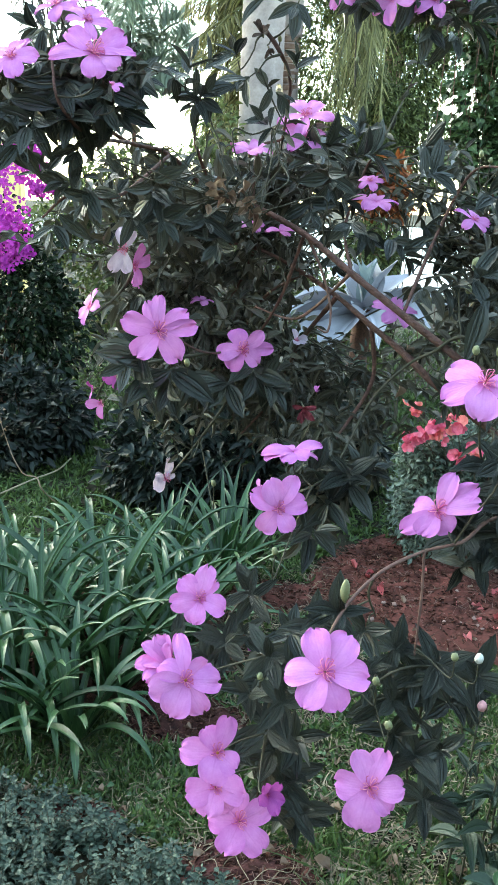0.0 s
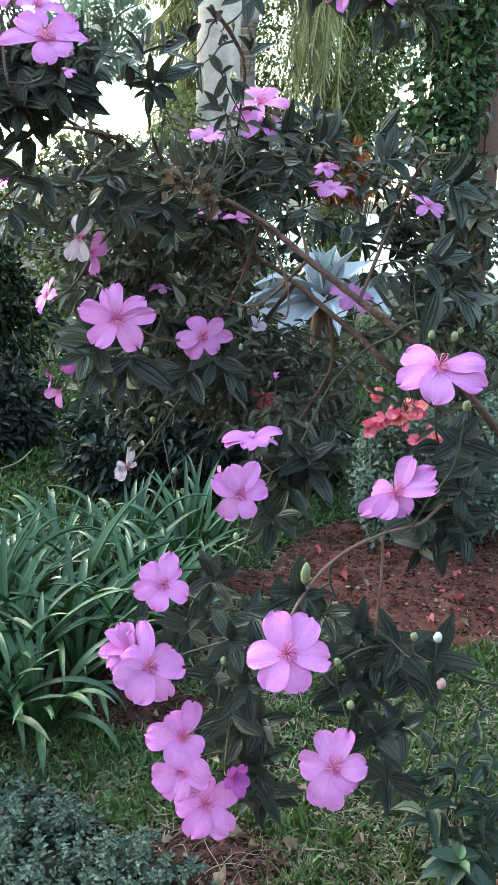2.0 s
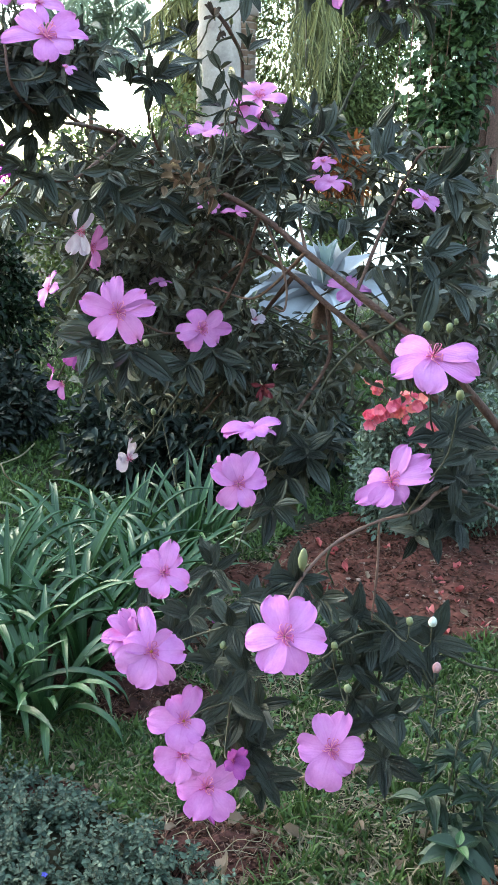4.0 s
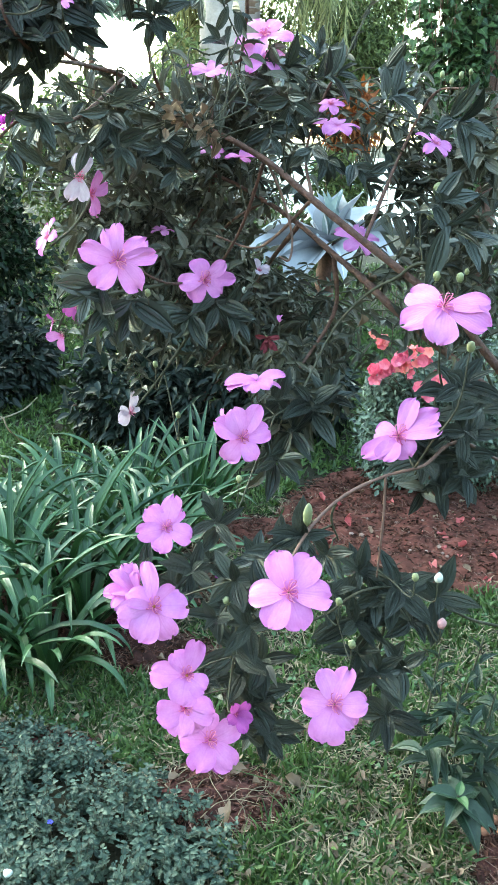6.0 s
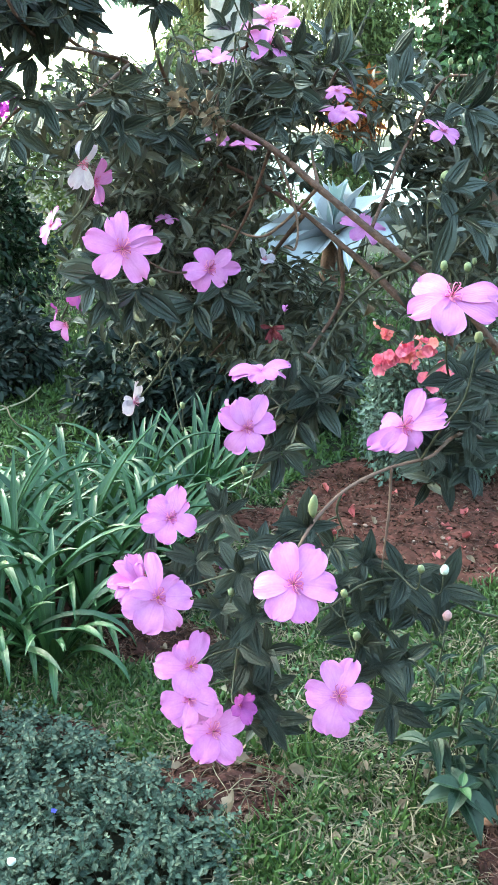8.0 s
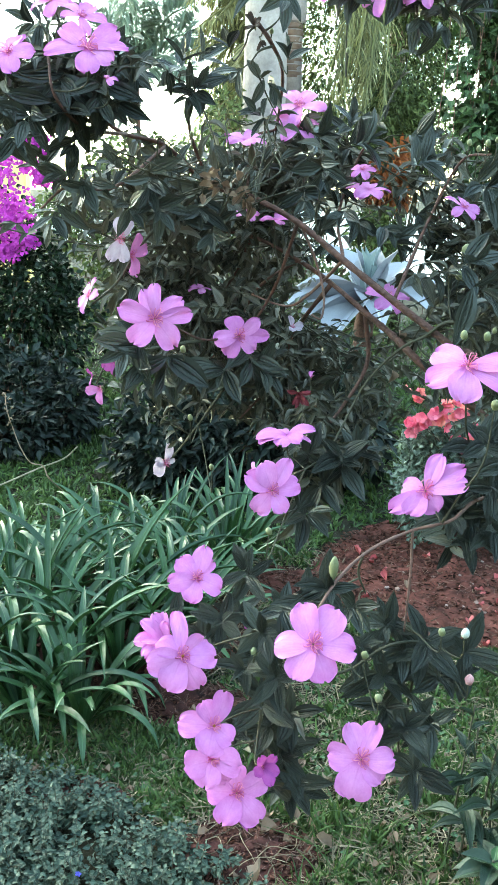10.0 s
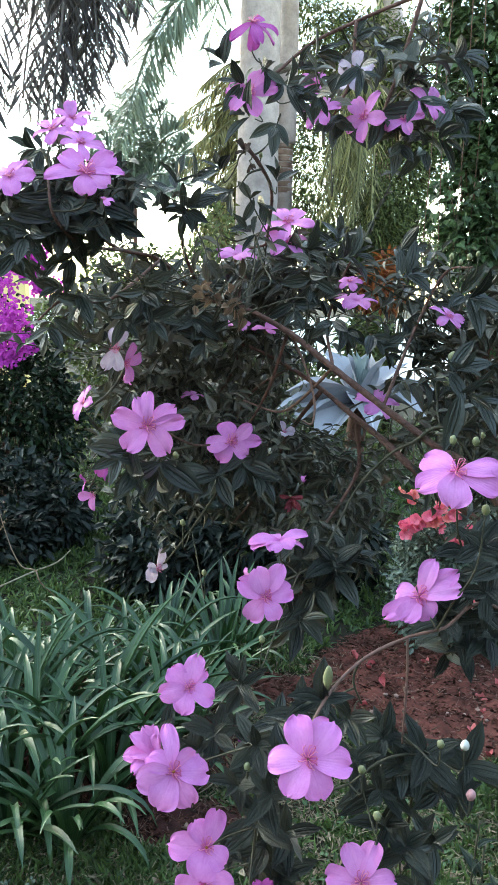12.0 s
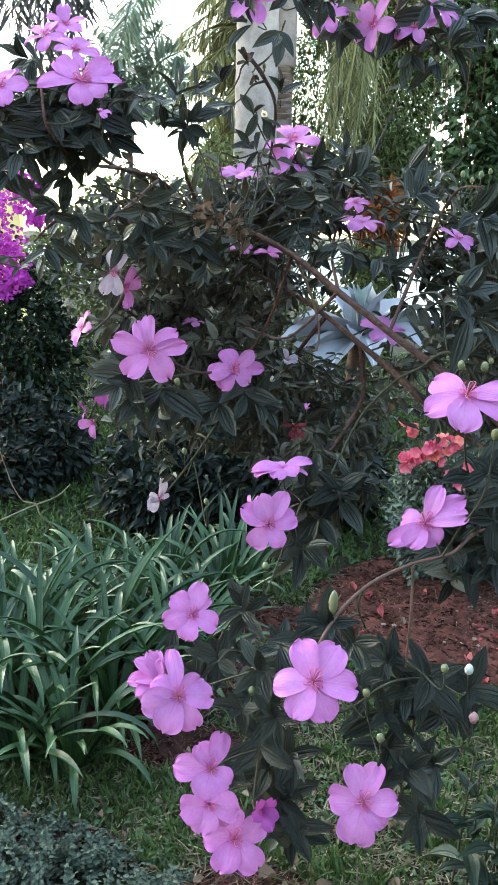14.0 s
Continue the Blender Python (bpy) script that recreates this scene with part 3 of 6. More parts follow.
def bush(name, label, category, base, blobs, forms, length, width, mat, droop=0.2, stem="bark", twigs=14, group="", inward=0.55):
    """A shrub: stems that part from its base, and leaves about the twigs of its uneven masses."""
    ob = thing(name, label, category, (base[0], base[1], 0), group)
    lines, rad, L, D = [], [], [], []
    for cx, cy, cz, rx, ry, rz, k in blobs:
        c = np.array([cx, cy, cz])
        for i in range(max(3, int(twigs * (0.4 + rx)))):
            tip = c + unit(rng.normal(0, 1, 3)) * (rx, ry, rz) * rng.uniform(0.5, 1.0)
            tip[2] = max(tip[2], 0.03)
            foot = np.array([base[0] + rng.normal(0, 0.06), base[1] + rng.normal(0, 0.06), 0.0])
            mid = foot * 0.45 + tip * 0.55 + rng.normal(0, 0.06, 3) * rz + (0, 0, 0.12 * cz)
            lines.append(smooth_line([foot, mid, tip], 4))
            rad.append((0.006 + 0.004 * rz, 0.0018))
        v = unit(rng.normal(0, 1, (k, 3)))
        r = rng.random(k) ** (1 / 3) * (1 - inward) + inward * rng.random(k) ** 0.25
        lumps = np.array([1 + 0.38 * noise.noise(Vector(q * 2.3) + Vector((cx, cz, 0))) for q in v])
        q = c + v * (rx, ry, rz) * (r * lumps)[:, None]
        keep = q[:, 2] > 0.015
        L.append(q[keep])
        D.append((v + rng.normal(0, 0.7, (k, 3)) + (0, 0, -droop))[keep])
    L, D = np.concatenate(L), np.concatenate(D)
    k = len(L)
    ln = rng.uniform(0.65, 1.25, k) * length
    joined("leaves", forms, L, D, np.tile((0, -0.35, 1.0), (k, 1)) + jitter(k, 0.5), ln, ln * width * rng.uniform(0.8, 1.2, k), mat, ob)
    tubes("stem_work", lines, rad, stem, ob, 4)
    return ob


STAR = []
for i in range(2):
    f = leaf_form(4, 4, lambda s: (1.0 if 0.2 < s < 0.45 else 0.62 * (1 - s) + 0.12), 0.2, 0.2, 0.0, i)
    STAR.append(f)

# both low shrubs take leaves coloured darker to stand for their shade
bush("low_shrub", "low mound of purplish-green leaves beside the lawn, colour darkened for shade", "shrub", (-1.45, 5.0), [(-1.5, 5.0, .25, .5, .4, .3, 1700), (-1.45, 4.5, .15, .32, .26, .19, 1000), (-1.17, 4.85, .2, .2, .26, .23, 600), (-1.95, 5.1, .25, .4, .4, .3, 700)], SMALL, 0.07, 0.42, "shaded_leaf")
bush("dark_shrub", "low shrub behind the strap-leaved border, leaf colour darkened for shade", "shrub", (-0.35, 4.1), [(-0.42, 4.05, .24, .36, .3, .28, 1500), (0.0, 4.0, .28, .36, .3, .32, 1300), (0.4, 4.1, .34, .34, .3, .36, 1200)], NARROW, 0.085, 0.36, "shaded_leaf")
bush("garden_shrub", "dense dark green shrub in the middle of the border", "shrub", (0.3, 4.5), [(0.0, 4.5, .6, .42, .35, .4, 2400), (-0.3, 4.6, .8, .4, .35, .4, 1700), (0.45, 4.6, .45, .4, .3, .35, 1600), (0.2, 4.4, .62, .3, .3, .2, 900)], NARROW, 0.062, 0.3, "mid_leaf")
bush("hedge", "tall clipped green hedge below the bougainvillea, leaf colour darkened for shade", "hedge", (-1.75, 5.9), [(-1.75, 5.9, .62, .6, .35, .62, 3400), (-2.35, 5.9, .65, .4, .35, .6, 1200), (-1.56, 5.85, .85, .28, .3, .44, 1300)], SMALL, 0.06, 0.55, "hedge_leaf_shaded")
b = bush("bougainvillea", "bougainvillea in full magenta flower above the hedge", "shrub", (-2.1, 6.15), [(-2.0, 5.95, 1.35, .4, .3, .35, 500)], SMALL, 0.05, 0.6, "hedge_leaf_shaded")


def bracts(ob, blobs):
    L, D = [], []
    for cx, cy, cz, r, k in blobs:
        for _ in range(k):
            c = np.array([cx, cy, cz]) + unit(rng.normal(0, 1, 3)) * r * rng.uniform(0.2, 1.0)
            a = rng.random() * 6.28
            for w in (a, a + 2.09, a + 4.19):
                L.append(c)
                D.append((math.cos(w), -0.5 + 0.6 * rng.random(), math.sin(w)))
    k = len(L)
    ln = rng.uniform(0.028, 0.042, k)
    return joined("bract_mass", SIMPLE, L, D, np.tile((0, -1.0, 0.4), (k, 1)) + jitter(k, 0.5), ln, ln * 0.8, "bract", ob, "papery magenta bracts in dense sprays")


bracts(b, [(*(-1.683, 5.600, 1.369), .2, 115), (*(-1.603, 5.700, 1.716), .18, 80), (*(-1.496, 5.750, 1.816), .1, 70), (*(-1.882, 5.700, 1.595), .24, 160), (*(-1.570, 5.600, 1.217), .11, 90), (*(-1.710, 5.600, 1.117), .09, 60),
           (*(-1.469, 5.700, 1.603), .08, 40), (*(-1.394, 5.800, 1.606), .06, 20), (*(-2.017, 5.700, 1.163), .2, 150)])


def agave(x, y, z):
    """A rosette of broad pale leaves, some bent over, on a short stout stem."""
    ob = thing("agave", "pale blue-green agave with broad pointed leaves on a short stem", "agave", (x, y, 0))
    tube("stem", [(x + 0.03, y, 0), (x - 0.02, y, z * 0.5), (x, y, z)], 0.07, 0.06, "bark", ob, 10, 0.25)

    def outline(s):
        return (0.5 + 0.5 * math.sin(math.pi * min(1, s * 1.05) ** 0.9)) * (1 if s < 0.55 else max(0.02, 1 - ((s - 0.55) / 0.45) ** 1.4))

    forms = [leaf_form(12, 6, outline, f, c, 0.012, i, 0.34) for i, (f, c) in enumerate(((0.5, 0.08), (0.55, 0.3), (0.7, 0.55)))]
    outer = [mesh_from("leaf", *f[:2], "agave_leaf", f[2]) for f in forms]
    inner = mesh_from("leaf", *forms[0][:2], "agave_inner", forms[0][2])
    # direction, length, bend of each leaf
    leaves = [((0.40, -0.05, 0.9), 0.36, 0), ((0.15, 0.2, 1.0), 0.33, 0), ((-0.22, 0.1, 1.0), 0.32, 0), ((-0.5, 0.5, 0.8), 0.46, 0), ((0.7, 0.5, 0.6), 0.46, 0), ((0.95, -0.15, 0.42), 0.54, 1), ((0.75, -0.6, 0.4), 0.46, 2), ((0.95, 0.2, 0.12), 0.52, 1),
              ((-0.95, 0.0, 0.3), 0.56, 1), ((-0.95, -0.3, 0.16), 0.62, 1), ((-0.85, -0.55, -0.02), 0.6, 1), ((-0.5, -0.75, -0.2), 0.62, 1), ((0.1, -0.9, 0.15), 0.42, 2), ((0.1, 0.95, 0.35), 0.46, 1)]
    for d, ln, k in leaves:
        flat = math.hypot(d[0], d[1])
        up = (-d[0] * d[2] / flat, -d[1] * d[2] / flat, flat)
        part("leaf", outer[k], ob, pose_of((x + 0.05 * d[0], y + 0.05 * d[1], z - 0.03 + 0.04 * d[2]), d, up, 0.27, ln, ln))
    for i in range(4):
        a = 1.57 * i + 0.4
        d = (0.16 * math.cos(a), 0.16 * math.sin(a), 1.0)
        part("leaf", inner, ob, pose_of((x, y, z), d, (-math.cos(a), -math.sin(a), 0.2), 0.1, 0.33, 0.33))
    return ob


agave(0.735, 5.3, 0.92)


def broadleaf(x, y, z, leaves, long, label, spread=0.45, mat="seedling_leaf", slim=0.34, droop=0.0, rise=1.5):
    """A small plant with a rosette of broad glossy leaves on a short stem."""
    ob = thing("broadleaf_seedling", label, "plant", (x, y, 0), "seedlings in the lawn")
    tube("stem", [(x + rng.normal(0, 0.03), y + 0.05, 0), (x + rng.normal(0, 0.02), y + 0.02, z * 0.5), (x, y, z)], 0.003, 0.002, "twig", ob, 6, 0.1)
    form = [leaf_form(7, 4, lance if slim < 0.4 else ovate, 0.5, c, 0.01, i, 0.34) for i, c in enumerate((0.15, 0.3, 0.45))]
    meshes = [mesh_from("leaf", *f[:2], mat, f[2]) for f in form]
    fresh = mesh_from("leaf", *form[0][:2], "broad_leaf", form[0][2])
    for i in range(leaves):
        a = 2.4 * i + rng.normal(0, 0.2)
        up = 0.1 - droop + rise * i / leaves
        s = long * rng.uniform(0.8, 1.15) * (1 - 0.78 * (i / leaves) ** 2)
        part("leaf", fresh if i > leaves - 3 and mat == "seedling_leaf" else meshes[i % 3], ob, pose_of((x, y, z * (1 - spread + spread * i / leaves)), (math.cos(a), math.sin(a) - 0.1, up), (-math.cos(a) * up, -math.sin(a) * up - 0.1, 1), s * slim, s, s))
    return ob


broadleaf(0.560, 1.26, 0.19, 12, 0.118, "broad-leaved glossy green seedling standing in the lawn", 0.2, "seedling_leaf", 0.5, 0.3, 0.7)
for (sx, sy), sz, sn, sl in (((0.523, 1.398), 0.48, 10, 0.09), ((0.619, 1.403), 0.5, 10, 0.095), ((0.577, 1.374), 0.4, 10, 0.085), ((0.642, 1.344), 0.4, 10, 0.09), ((0.623, 1.354), 0.3, 11, 0.08), ((0.536, 1.398), 0.42, 8, 0.08), ((0.662, 1.351), 0.24, 9, 0.075)):
    broadleaf(sx, sy, sz, sn, sl * 1.25, "young plant with dull dark green lance-shaped leaves", 0.7, "young_leaf", 0.31, 0.35)


def coral_bush():
    ob = bush("coral_flowered_bush", "small grey-green bush with clusters of coral-red flowers on the soil bed", "shrub", (1.0, 3.45), [(0.86, 3.42, .28, .2, .22, .28, 1900), (1.05, 3.45, .28, .3, .28, .3, 2300), (1.28, 3.45, .3, .32, .3, .32, 1900), (0.84, 3.5, .16, .14, .2, .17, 700), (0.98, 3.42, .5, .22, .2, .17, 1300), (1.25, 3.45, .58, .25, .2, .2, 1300), (0.78, 3.4, .5, .1, .12, .12, 700), (1.05, 3.4, .3, .34, .24, .28, 2600)], SMALL, 0.030, 0.5, "grey_leaf")
    form = leaf_form(5, 4, lambda s: 0.15 + 0.85 * math.sin(2.6 * s) if s < 0.98 else 0.3, 0.2, -0.45, 0.1)
    meshes = [mesh_from("bloom", *whorl(form, 5, s), ) for s in ("coral", "coral_pink")]
    for i, (x, z, y) in enumerate(((0.695, 0.761, 3.200), (0.687, 0.610, 3.200), (0.726, 0.630, 3.200), (0.778, 0.673, 3.200), (0.827, 0.715, 3.200), (0.881, 0.687, 3.200), (0.884, 0.555, 3.150), (0.959, 0.593, 3.150), (0.941, 0.325, 3.100), (0.906, 0.280, 3.100), (0.801, 0.631, 3.220))):
        for j in range(7):
            q = Vector((x, y, z)) + Vector(rng.normal(0, 0.014, 3))
            part("bloom", meshes[(i + j) % 2 if i not in (1, 2, 3, 6, 9) else 1], ob, pose_of(q, rng.normal(0, 1, 3), (rng.normal(0, 0.7), -1, 0.4 + rng.normal(0, 0.5)), 0.028, 0.028, 0.028), "coral-red flower")
        foot = np.array([1.0, 3.45, 0.25])
        tube("flower_stalk", [foot, (foot + (x, y, z)) / 2 + (0, 0, 0.05), (x, y + 0.01, z - 0.01)], 0.003, 0.002, "twig", ob, 5, 0.1, "", 3)
    return ob


def whorl(form, k, mat):
    """Points, faces, material and uv of a few petals round a point."""
    V, F, U = [], [], []
    for i in range(k):
        a = 6.283 * i / k
        c, s = math.cos(a), math.sin(a)
        p = form[0] * (0.85, 1, 1)
        V.append(np.stack([p[:, 0] * c - p[:, 1] * s, p[:, 0] * s + p[:, 1] * c, p[:, 2]], -1))
        F += [tuple(q + i * len(p) for q in f) for f in form[1]]
        U.append(form[2])
    return np.concatenate(V), F, mat, np.concatenate(U)


coral_bush()
bush("orange_croton", "orange and red leaved shrub behind the agave", "shrub", (1.1, 7.5), [(1.11, 7.45, 1.64, .21, .16, .17, 520), (1.2, 7.5, 1.87, .1, .1, .12, 120)], NARROW, 0.12, 0.3, "orange_leaf", 0.1, "bark", 8)

# ---- trees behind ----
FROND_LEAF = [leaf_form(3, 1, lance, 0.0, c, 0.0, i) for i, c in enumerate((0.2, 0.5))]


def frond(palm, foot, tip, sag, leaflet, pairs, mat, droop=0.6, width=0.06, over=None, face=(0, 0, 1.0), spread=1.0, loose=0.16):
    """A feathered palm leaf from its foot to its tip: a rib and its leaflets in one part."""
    a, b = np.array(foot, float), np.array(tip, float)
    line = smooth_line([a, (a + b) / 2 + (0, 0, sag) if over is None else b + np.array(over), b], 12)
    t = np.linspace(0.12, 1, pairs)
    idx = t * (len(line) - 1)
    i0 = np.minimum(idx.astype(int), len(line) - 2)
    pos = line[i0] + (line[i0 + 1] - line[i0]) * (idx - i0)[:, None]
    tan = unit(line[i0 + 1] - line[i0])
    side = unit(np.cross(tan, face) + 1e-4)
    L, D, S = [], [], []
    for sg in (-1, 1):
        L.append(pos)
        D.append(side * sg * spread + tan * 0.7 + rng.normal(0, loose, (pairs, 3)) + (0, 0, -droop))
        S.append(leaflet * (0.45 + 0.75 * np.sin(np.pi * np.clip(t * 0.9 + 0.08, 0, 1))))
    L, D, S = np.concatenate(L), np.concatenate(D), np.concatenate(S)
    ob = joined("frond", FROND_LEAF, L, D, np.tile((0, -0.4, 1.0), (len(L), 1)) + jitter(len(L), 0.3), S * rng.uniform(0.85, 1.1, len(S)), np.full(len(S), width), mat, palm, "", "part")
    del ob["kind"]
    v, f = tube_data(line - np.array(WORLD[palm].translation), 0.025, 0.006, 5)
    me = ob.data
    bm = bmesh.new()
    bm.from_mesh(me)
    vs = [bm.verts.new(q) for q in v]
    for q in f:
        face = bm.faces.new([vs[i] for i in q])
        face.smooth = True
    bm.to_mesh(me)
    bm.free()
    return ob


def palm_trunk(ob, x, y, r0, r1, high, mat, ring=0.0):
    """A smooth tapering trunk with faint raised scars."""
    k = 60
    line = np.stack([x + 0.02 * np.sin(np.linspace(0, 3, k)), np.full(k, y), np.linspace(0, high, k)], -1)
    v, f = tube_data(line, r0, r1, 20)
    v = v.reshape(k, 20, 3)
    for i in range(k):
        s = 1 + (ring if i % 3 == 0 else 0) + 0.01 * math.sin(i * 1.7)
        v[i] = line[i] + (v[i] - line[i]) * s
    return part("trunk", mesh_from("trunk", v.reshape(-1, 3) - np.array(WORLD[ob].translation), f, mat), ob, WORLD[ob])


px, py = -0.000, 8.400
royal = thing("royal_palm", "tall palm with a smooth pale grey trunk", "palm tree", (px, py, 0))
palm_trunk(royal, px, py, 0.23, 0.18, 5.6, "palm_bark", 0.012)
bx, by = 0.30, 9.600
ringed = thing("ringed_palm", "pale palm trunk with brown ring scars below a smooth crownshaft", "palm tree", (bx, by, 0))
palm_trunk(ringed, bx, by, 0.125, 0.105, 3.3, "palm_bark", 0.03)
v, f = tube_data(smooth_line([(bx + 0.02, by, 3.28), (bx + 0.03, by, 3.6), (bx + 0.03, by, 4.4), (bx + 0.02, by, 5.4)], 8), 0.122, 0.1, 18)
part("crownshaft", mesh_from("crownshaft", v - np.array(WORLD[ringed].translation), f, "palm_bark"), ringed, WORLD[ringed], "smooth pale grey crownshaft")
for k in range(8):
    z0 = 2.74 + 0.068 * k
    v, f = tube_data(np.array([(bx, by, z0), (bx, by, z0 + 0.015), (bx, by, z0 + 0.04), (bx, by, z0 + 0.055)]), 0.114, 0.115, 18, 0.12, k)
    part("leaf_scar", mesh_from("leaf_scar", v - np.array(WORLD[ringed].translation), f, "palm_ring"), ringed, WORLD[ringed], "brown raised leaf scar")
for k in range(11):
    a = 6.283 * k / 11 + 0.2
    frond(royal, (px, py, 5.6), (px + 2.2 * math.cos(a), py + 2.2 * math.sin(a), 5.6 + 0.6 * math.sin(3 * a)), 0.9, 0.55, 40, "frond", 0.6)
for k in range(9):
    a = 6.283 * k / 9
    frond(ringed, (bx, by, 5.4), (bx + 2.0 * math.cos(a), by + 2.0 * math.sin(a), 5.2 + 0.5 * math.sin(2 * a)), 0.8, 0.5, 36, "frond", 0.6)

for tip, mid in (((-1.33, 8.2, 2.92), (-0.96, 8.3, 4.08)), ((-1.24, 8.4, 3.35), (-0.80, 8.4, 4.25)), ((-0.98, 8.1, 3.9), (-0.55, 8.2, 4.55))):
    frond(royal, (px, py, 5.6), tip, 0, 0.34, 120, "frond", 0.3, 0.024, np.array(mid) - np.array(tip), (0.1, -1, 0.3))

# feather palms that hang into the view
left_palm = thing("feather_palm", "palm with long drooping grey-green feathered fronds", "palm tree", (-2.75, 6.3, 0))
palm_trunk(left_palm, -2.75, 6.3, 0.17, 0.13, 4.4, "palm_bark", 0.02)
FOOT = (-2.75, 6.3, 4.4)
for tip, over in (((-1.57, 6.10, 2.74), (0.05, 0.0, 1.5)), ((-1.50, 6.35, 2.98), (0.04, 0.0, 1.4)), ((-1.22, 6.20, 2.98), (-0.18, 0.0, 1.15)), ((-1.02, 6.25, 3.30), (-0.30, 0.0, 0.9)), ((-1.87, 6.00, 2.85), (0.06, 0.0, 1.35)), ((-1.38, 6.40, 3.12), (-0.06, 0.0, 1.2)), ((-0.86, 6.30, 3.62), (-0.36, 0.0, 0.7)), ((-1.70, 6.20, 2.95), (0.05, 0.0, 1.2)), ((-1.44, 6.00, 2.72), (0.0, 0.0, 1.3)), ((-1.30, 6.10, 2.80), (-0.1, 0.0, 1.25)), ((-1.10, 6.10, 3.05), (-0.25, 0.0, 1.0))):
    frond(left_palm, FOOT, tip, 0, 0.44, 72, "frond_grey", 0.08, 0.026, over, (0.2, -1, 0.1), 0.62, 0.1)
for k in range(6):
    a = 2.0 + 0.7 * k
    frond(left_palm, FOOT, (-2.75 + 2 * math.cos(a), 6.3 + 2 * math.sin(a), 4.2), 1.1, 0.5, 36, "frond_grey", 0.8)
far_palm = thing("far_palm", "distant blue-green feathery palm against the sky", "palm tree", (-5.4, 13.5, 0))
palm_trunk(far_palm, -5.4, 13.5, 0.2, 0.15, 5.2, "palm_bark", 0.02)
FOOT = (-5.4, 13.5, 5.2)
for k in range(6):
    a = 1.6 + 0.65 * k
    frond(far_palm, FOOT, (-5.4 + 2.4 * math.cos(a), 13.5 + 2.4 * math.sin(a), 5.0), 1.0, 0.6, 40, "frond", 0.6)
low_palm = thing("cane_palm", "young feathery palm with arching green fronds", "palm tree", (-1.576, 11.000, 0.0))
gx, gy = WORLD[low_palm].translation.xy
heart = np.array((-1.569, 11.000, 2.861))
tube("trunk", [(gx, gy, 0), (gx + 0.05, gy, 1.0), heart], 0.03, 0.03, "bark", low_palm, 10, 0.15)
for tip, sag in (((-1.693, 11.000, 4.134), 0.1), ((-1.364, 11.000, 4.207), 0.12), ((-0.873, 10.900, 3.687), 0.22), ((-0.742, 10.800, 3.332), 0.2), ((-2.011, 11.000, 3.856), 0.15), ((-1.134, 11.000, 3.974), 0.18), ((-2.072, 10.800, 3.409), 0.2), ((-0.879, 10.600, 2.927), 0.2), ((-2.114, 10.800, 2.930), 0.2), ((-1.523, 10.700, 3.836), 0.1)):
    frond(low_palm, heart, tip, sag, 0.32, 70, "frond", 0.15, 0.036, None, (0.1, -1, 0.3))
skirt = thing("shaggy_palm", "shaggy palm with hanging yellow-green fronds beside the trunk", "palm tree", (-0.113, 9.600, 0.0))
gx, gy = WORLD[skirt].translation.xy
palm_trunk(skirt, gx, gy, 0.12, 0.1, 3.9, "palm_ring", 0.04)
for k in range(36):
    z0 = 2.3 + 1.9 * k / 36
    w = rng.normal(0, 0.5)
    reach = rng.uniform(0.5, 0.85)
    foot = (gx + 0.12, gy, z0)
    frond(skirt, foot, (gx + 0.12 - reach * math.cos(w), gy + reach * math.sin(w) - 0.1, z0 - 0.12 - 0.3 * rng.random()), 0.1, 0.3, 36, "frond_yellow", 0.5, 0.019)
strands = thing("weeping_palm", "grey-trunked palm with drooping straw-yellow and green fronds", "palm tree", (1.46, 10.8, 0.0))
gx, gy = WORLD[strands].translation.xy
tube("trunk", [(gx, gy, 0), (gx + 0.03, gy, 1.5), (gx + 0.14, gy, 3.2), (gx + 0.36, gy, 4.4)], 0.13, 0.12, "palm_ring", strands, 14, 0.08)
gx += 0.36
v, f = tube_data(smooth_line([(gx, gy, 4.35), (gx - 0.1, gy, 4.75), (gx - 0.3, gy, 5.3), (gx - 0.5, gy, 6.1)], 8), 0.16, 0.12, 16, 0.08)
part("crownshaft", mesh_from("crownshaft", v - np.array(WORLD[strands].translation), f, "palm_bark"), strands, WORLD[strands], "leaning grey crownshaft")
for k in range(15):
    w = rng.uniform(-1.0, 1.0)
    tip = (0.98 + 0.34 * w + rng.normal(0, 0.05), 8.5 + rng.uniform(0, 0.35), 2.05 + 0.45 * abs(w) + 0.5 * rng.random())
    frond(strands, (gx - 0.35, gy - 0.2, 5.0 + 0.2 * rng.random()), tip, 0.35, 0.34, 74, "frond_yellow", 1.0, 0.013, None, (0, 0, 1.0), 0.8, 0.3)

bush("background_shrub", "light green leafy shrub behind the agave", "shrub", (0.3, 7.6), [(-0.4, 7.6, .75, .7, .4, .65, 2200), (-1.1, 7.8, .8, .5, .4, .7, 1500), (0.5, 7.6, .6, .5, .4, .55, 1500), (-0.3, 7.8, 1.3, .6, .4, .45, 900), (-1.7, 8.2, .9, .5, .4, .8, 1700), (-1.0, 8.4, 1.2, .5, .3, .4, 700), (0.95, 7.3, .4, .3, .3, .45, 900), (*(1.032, 7.250, 1.185), .24, .2, .26, 900), (-1.35, 7.9, 1.55, .45, .3, .26, 700), (-0.5, 7.9, 1.75, .34, .3, .34, 700), (-1.84, 7.9, 1.25, .4, .3, .3, 700), (-0.35, 8.2, 2.2, .22, .25, .3, 320), (-1.1, 7.9, 1.84, .48, .3, .2, 520)], SMALL, 0.075, 0.42, "far_leaf")
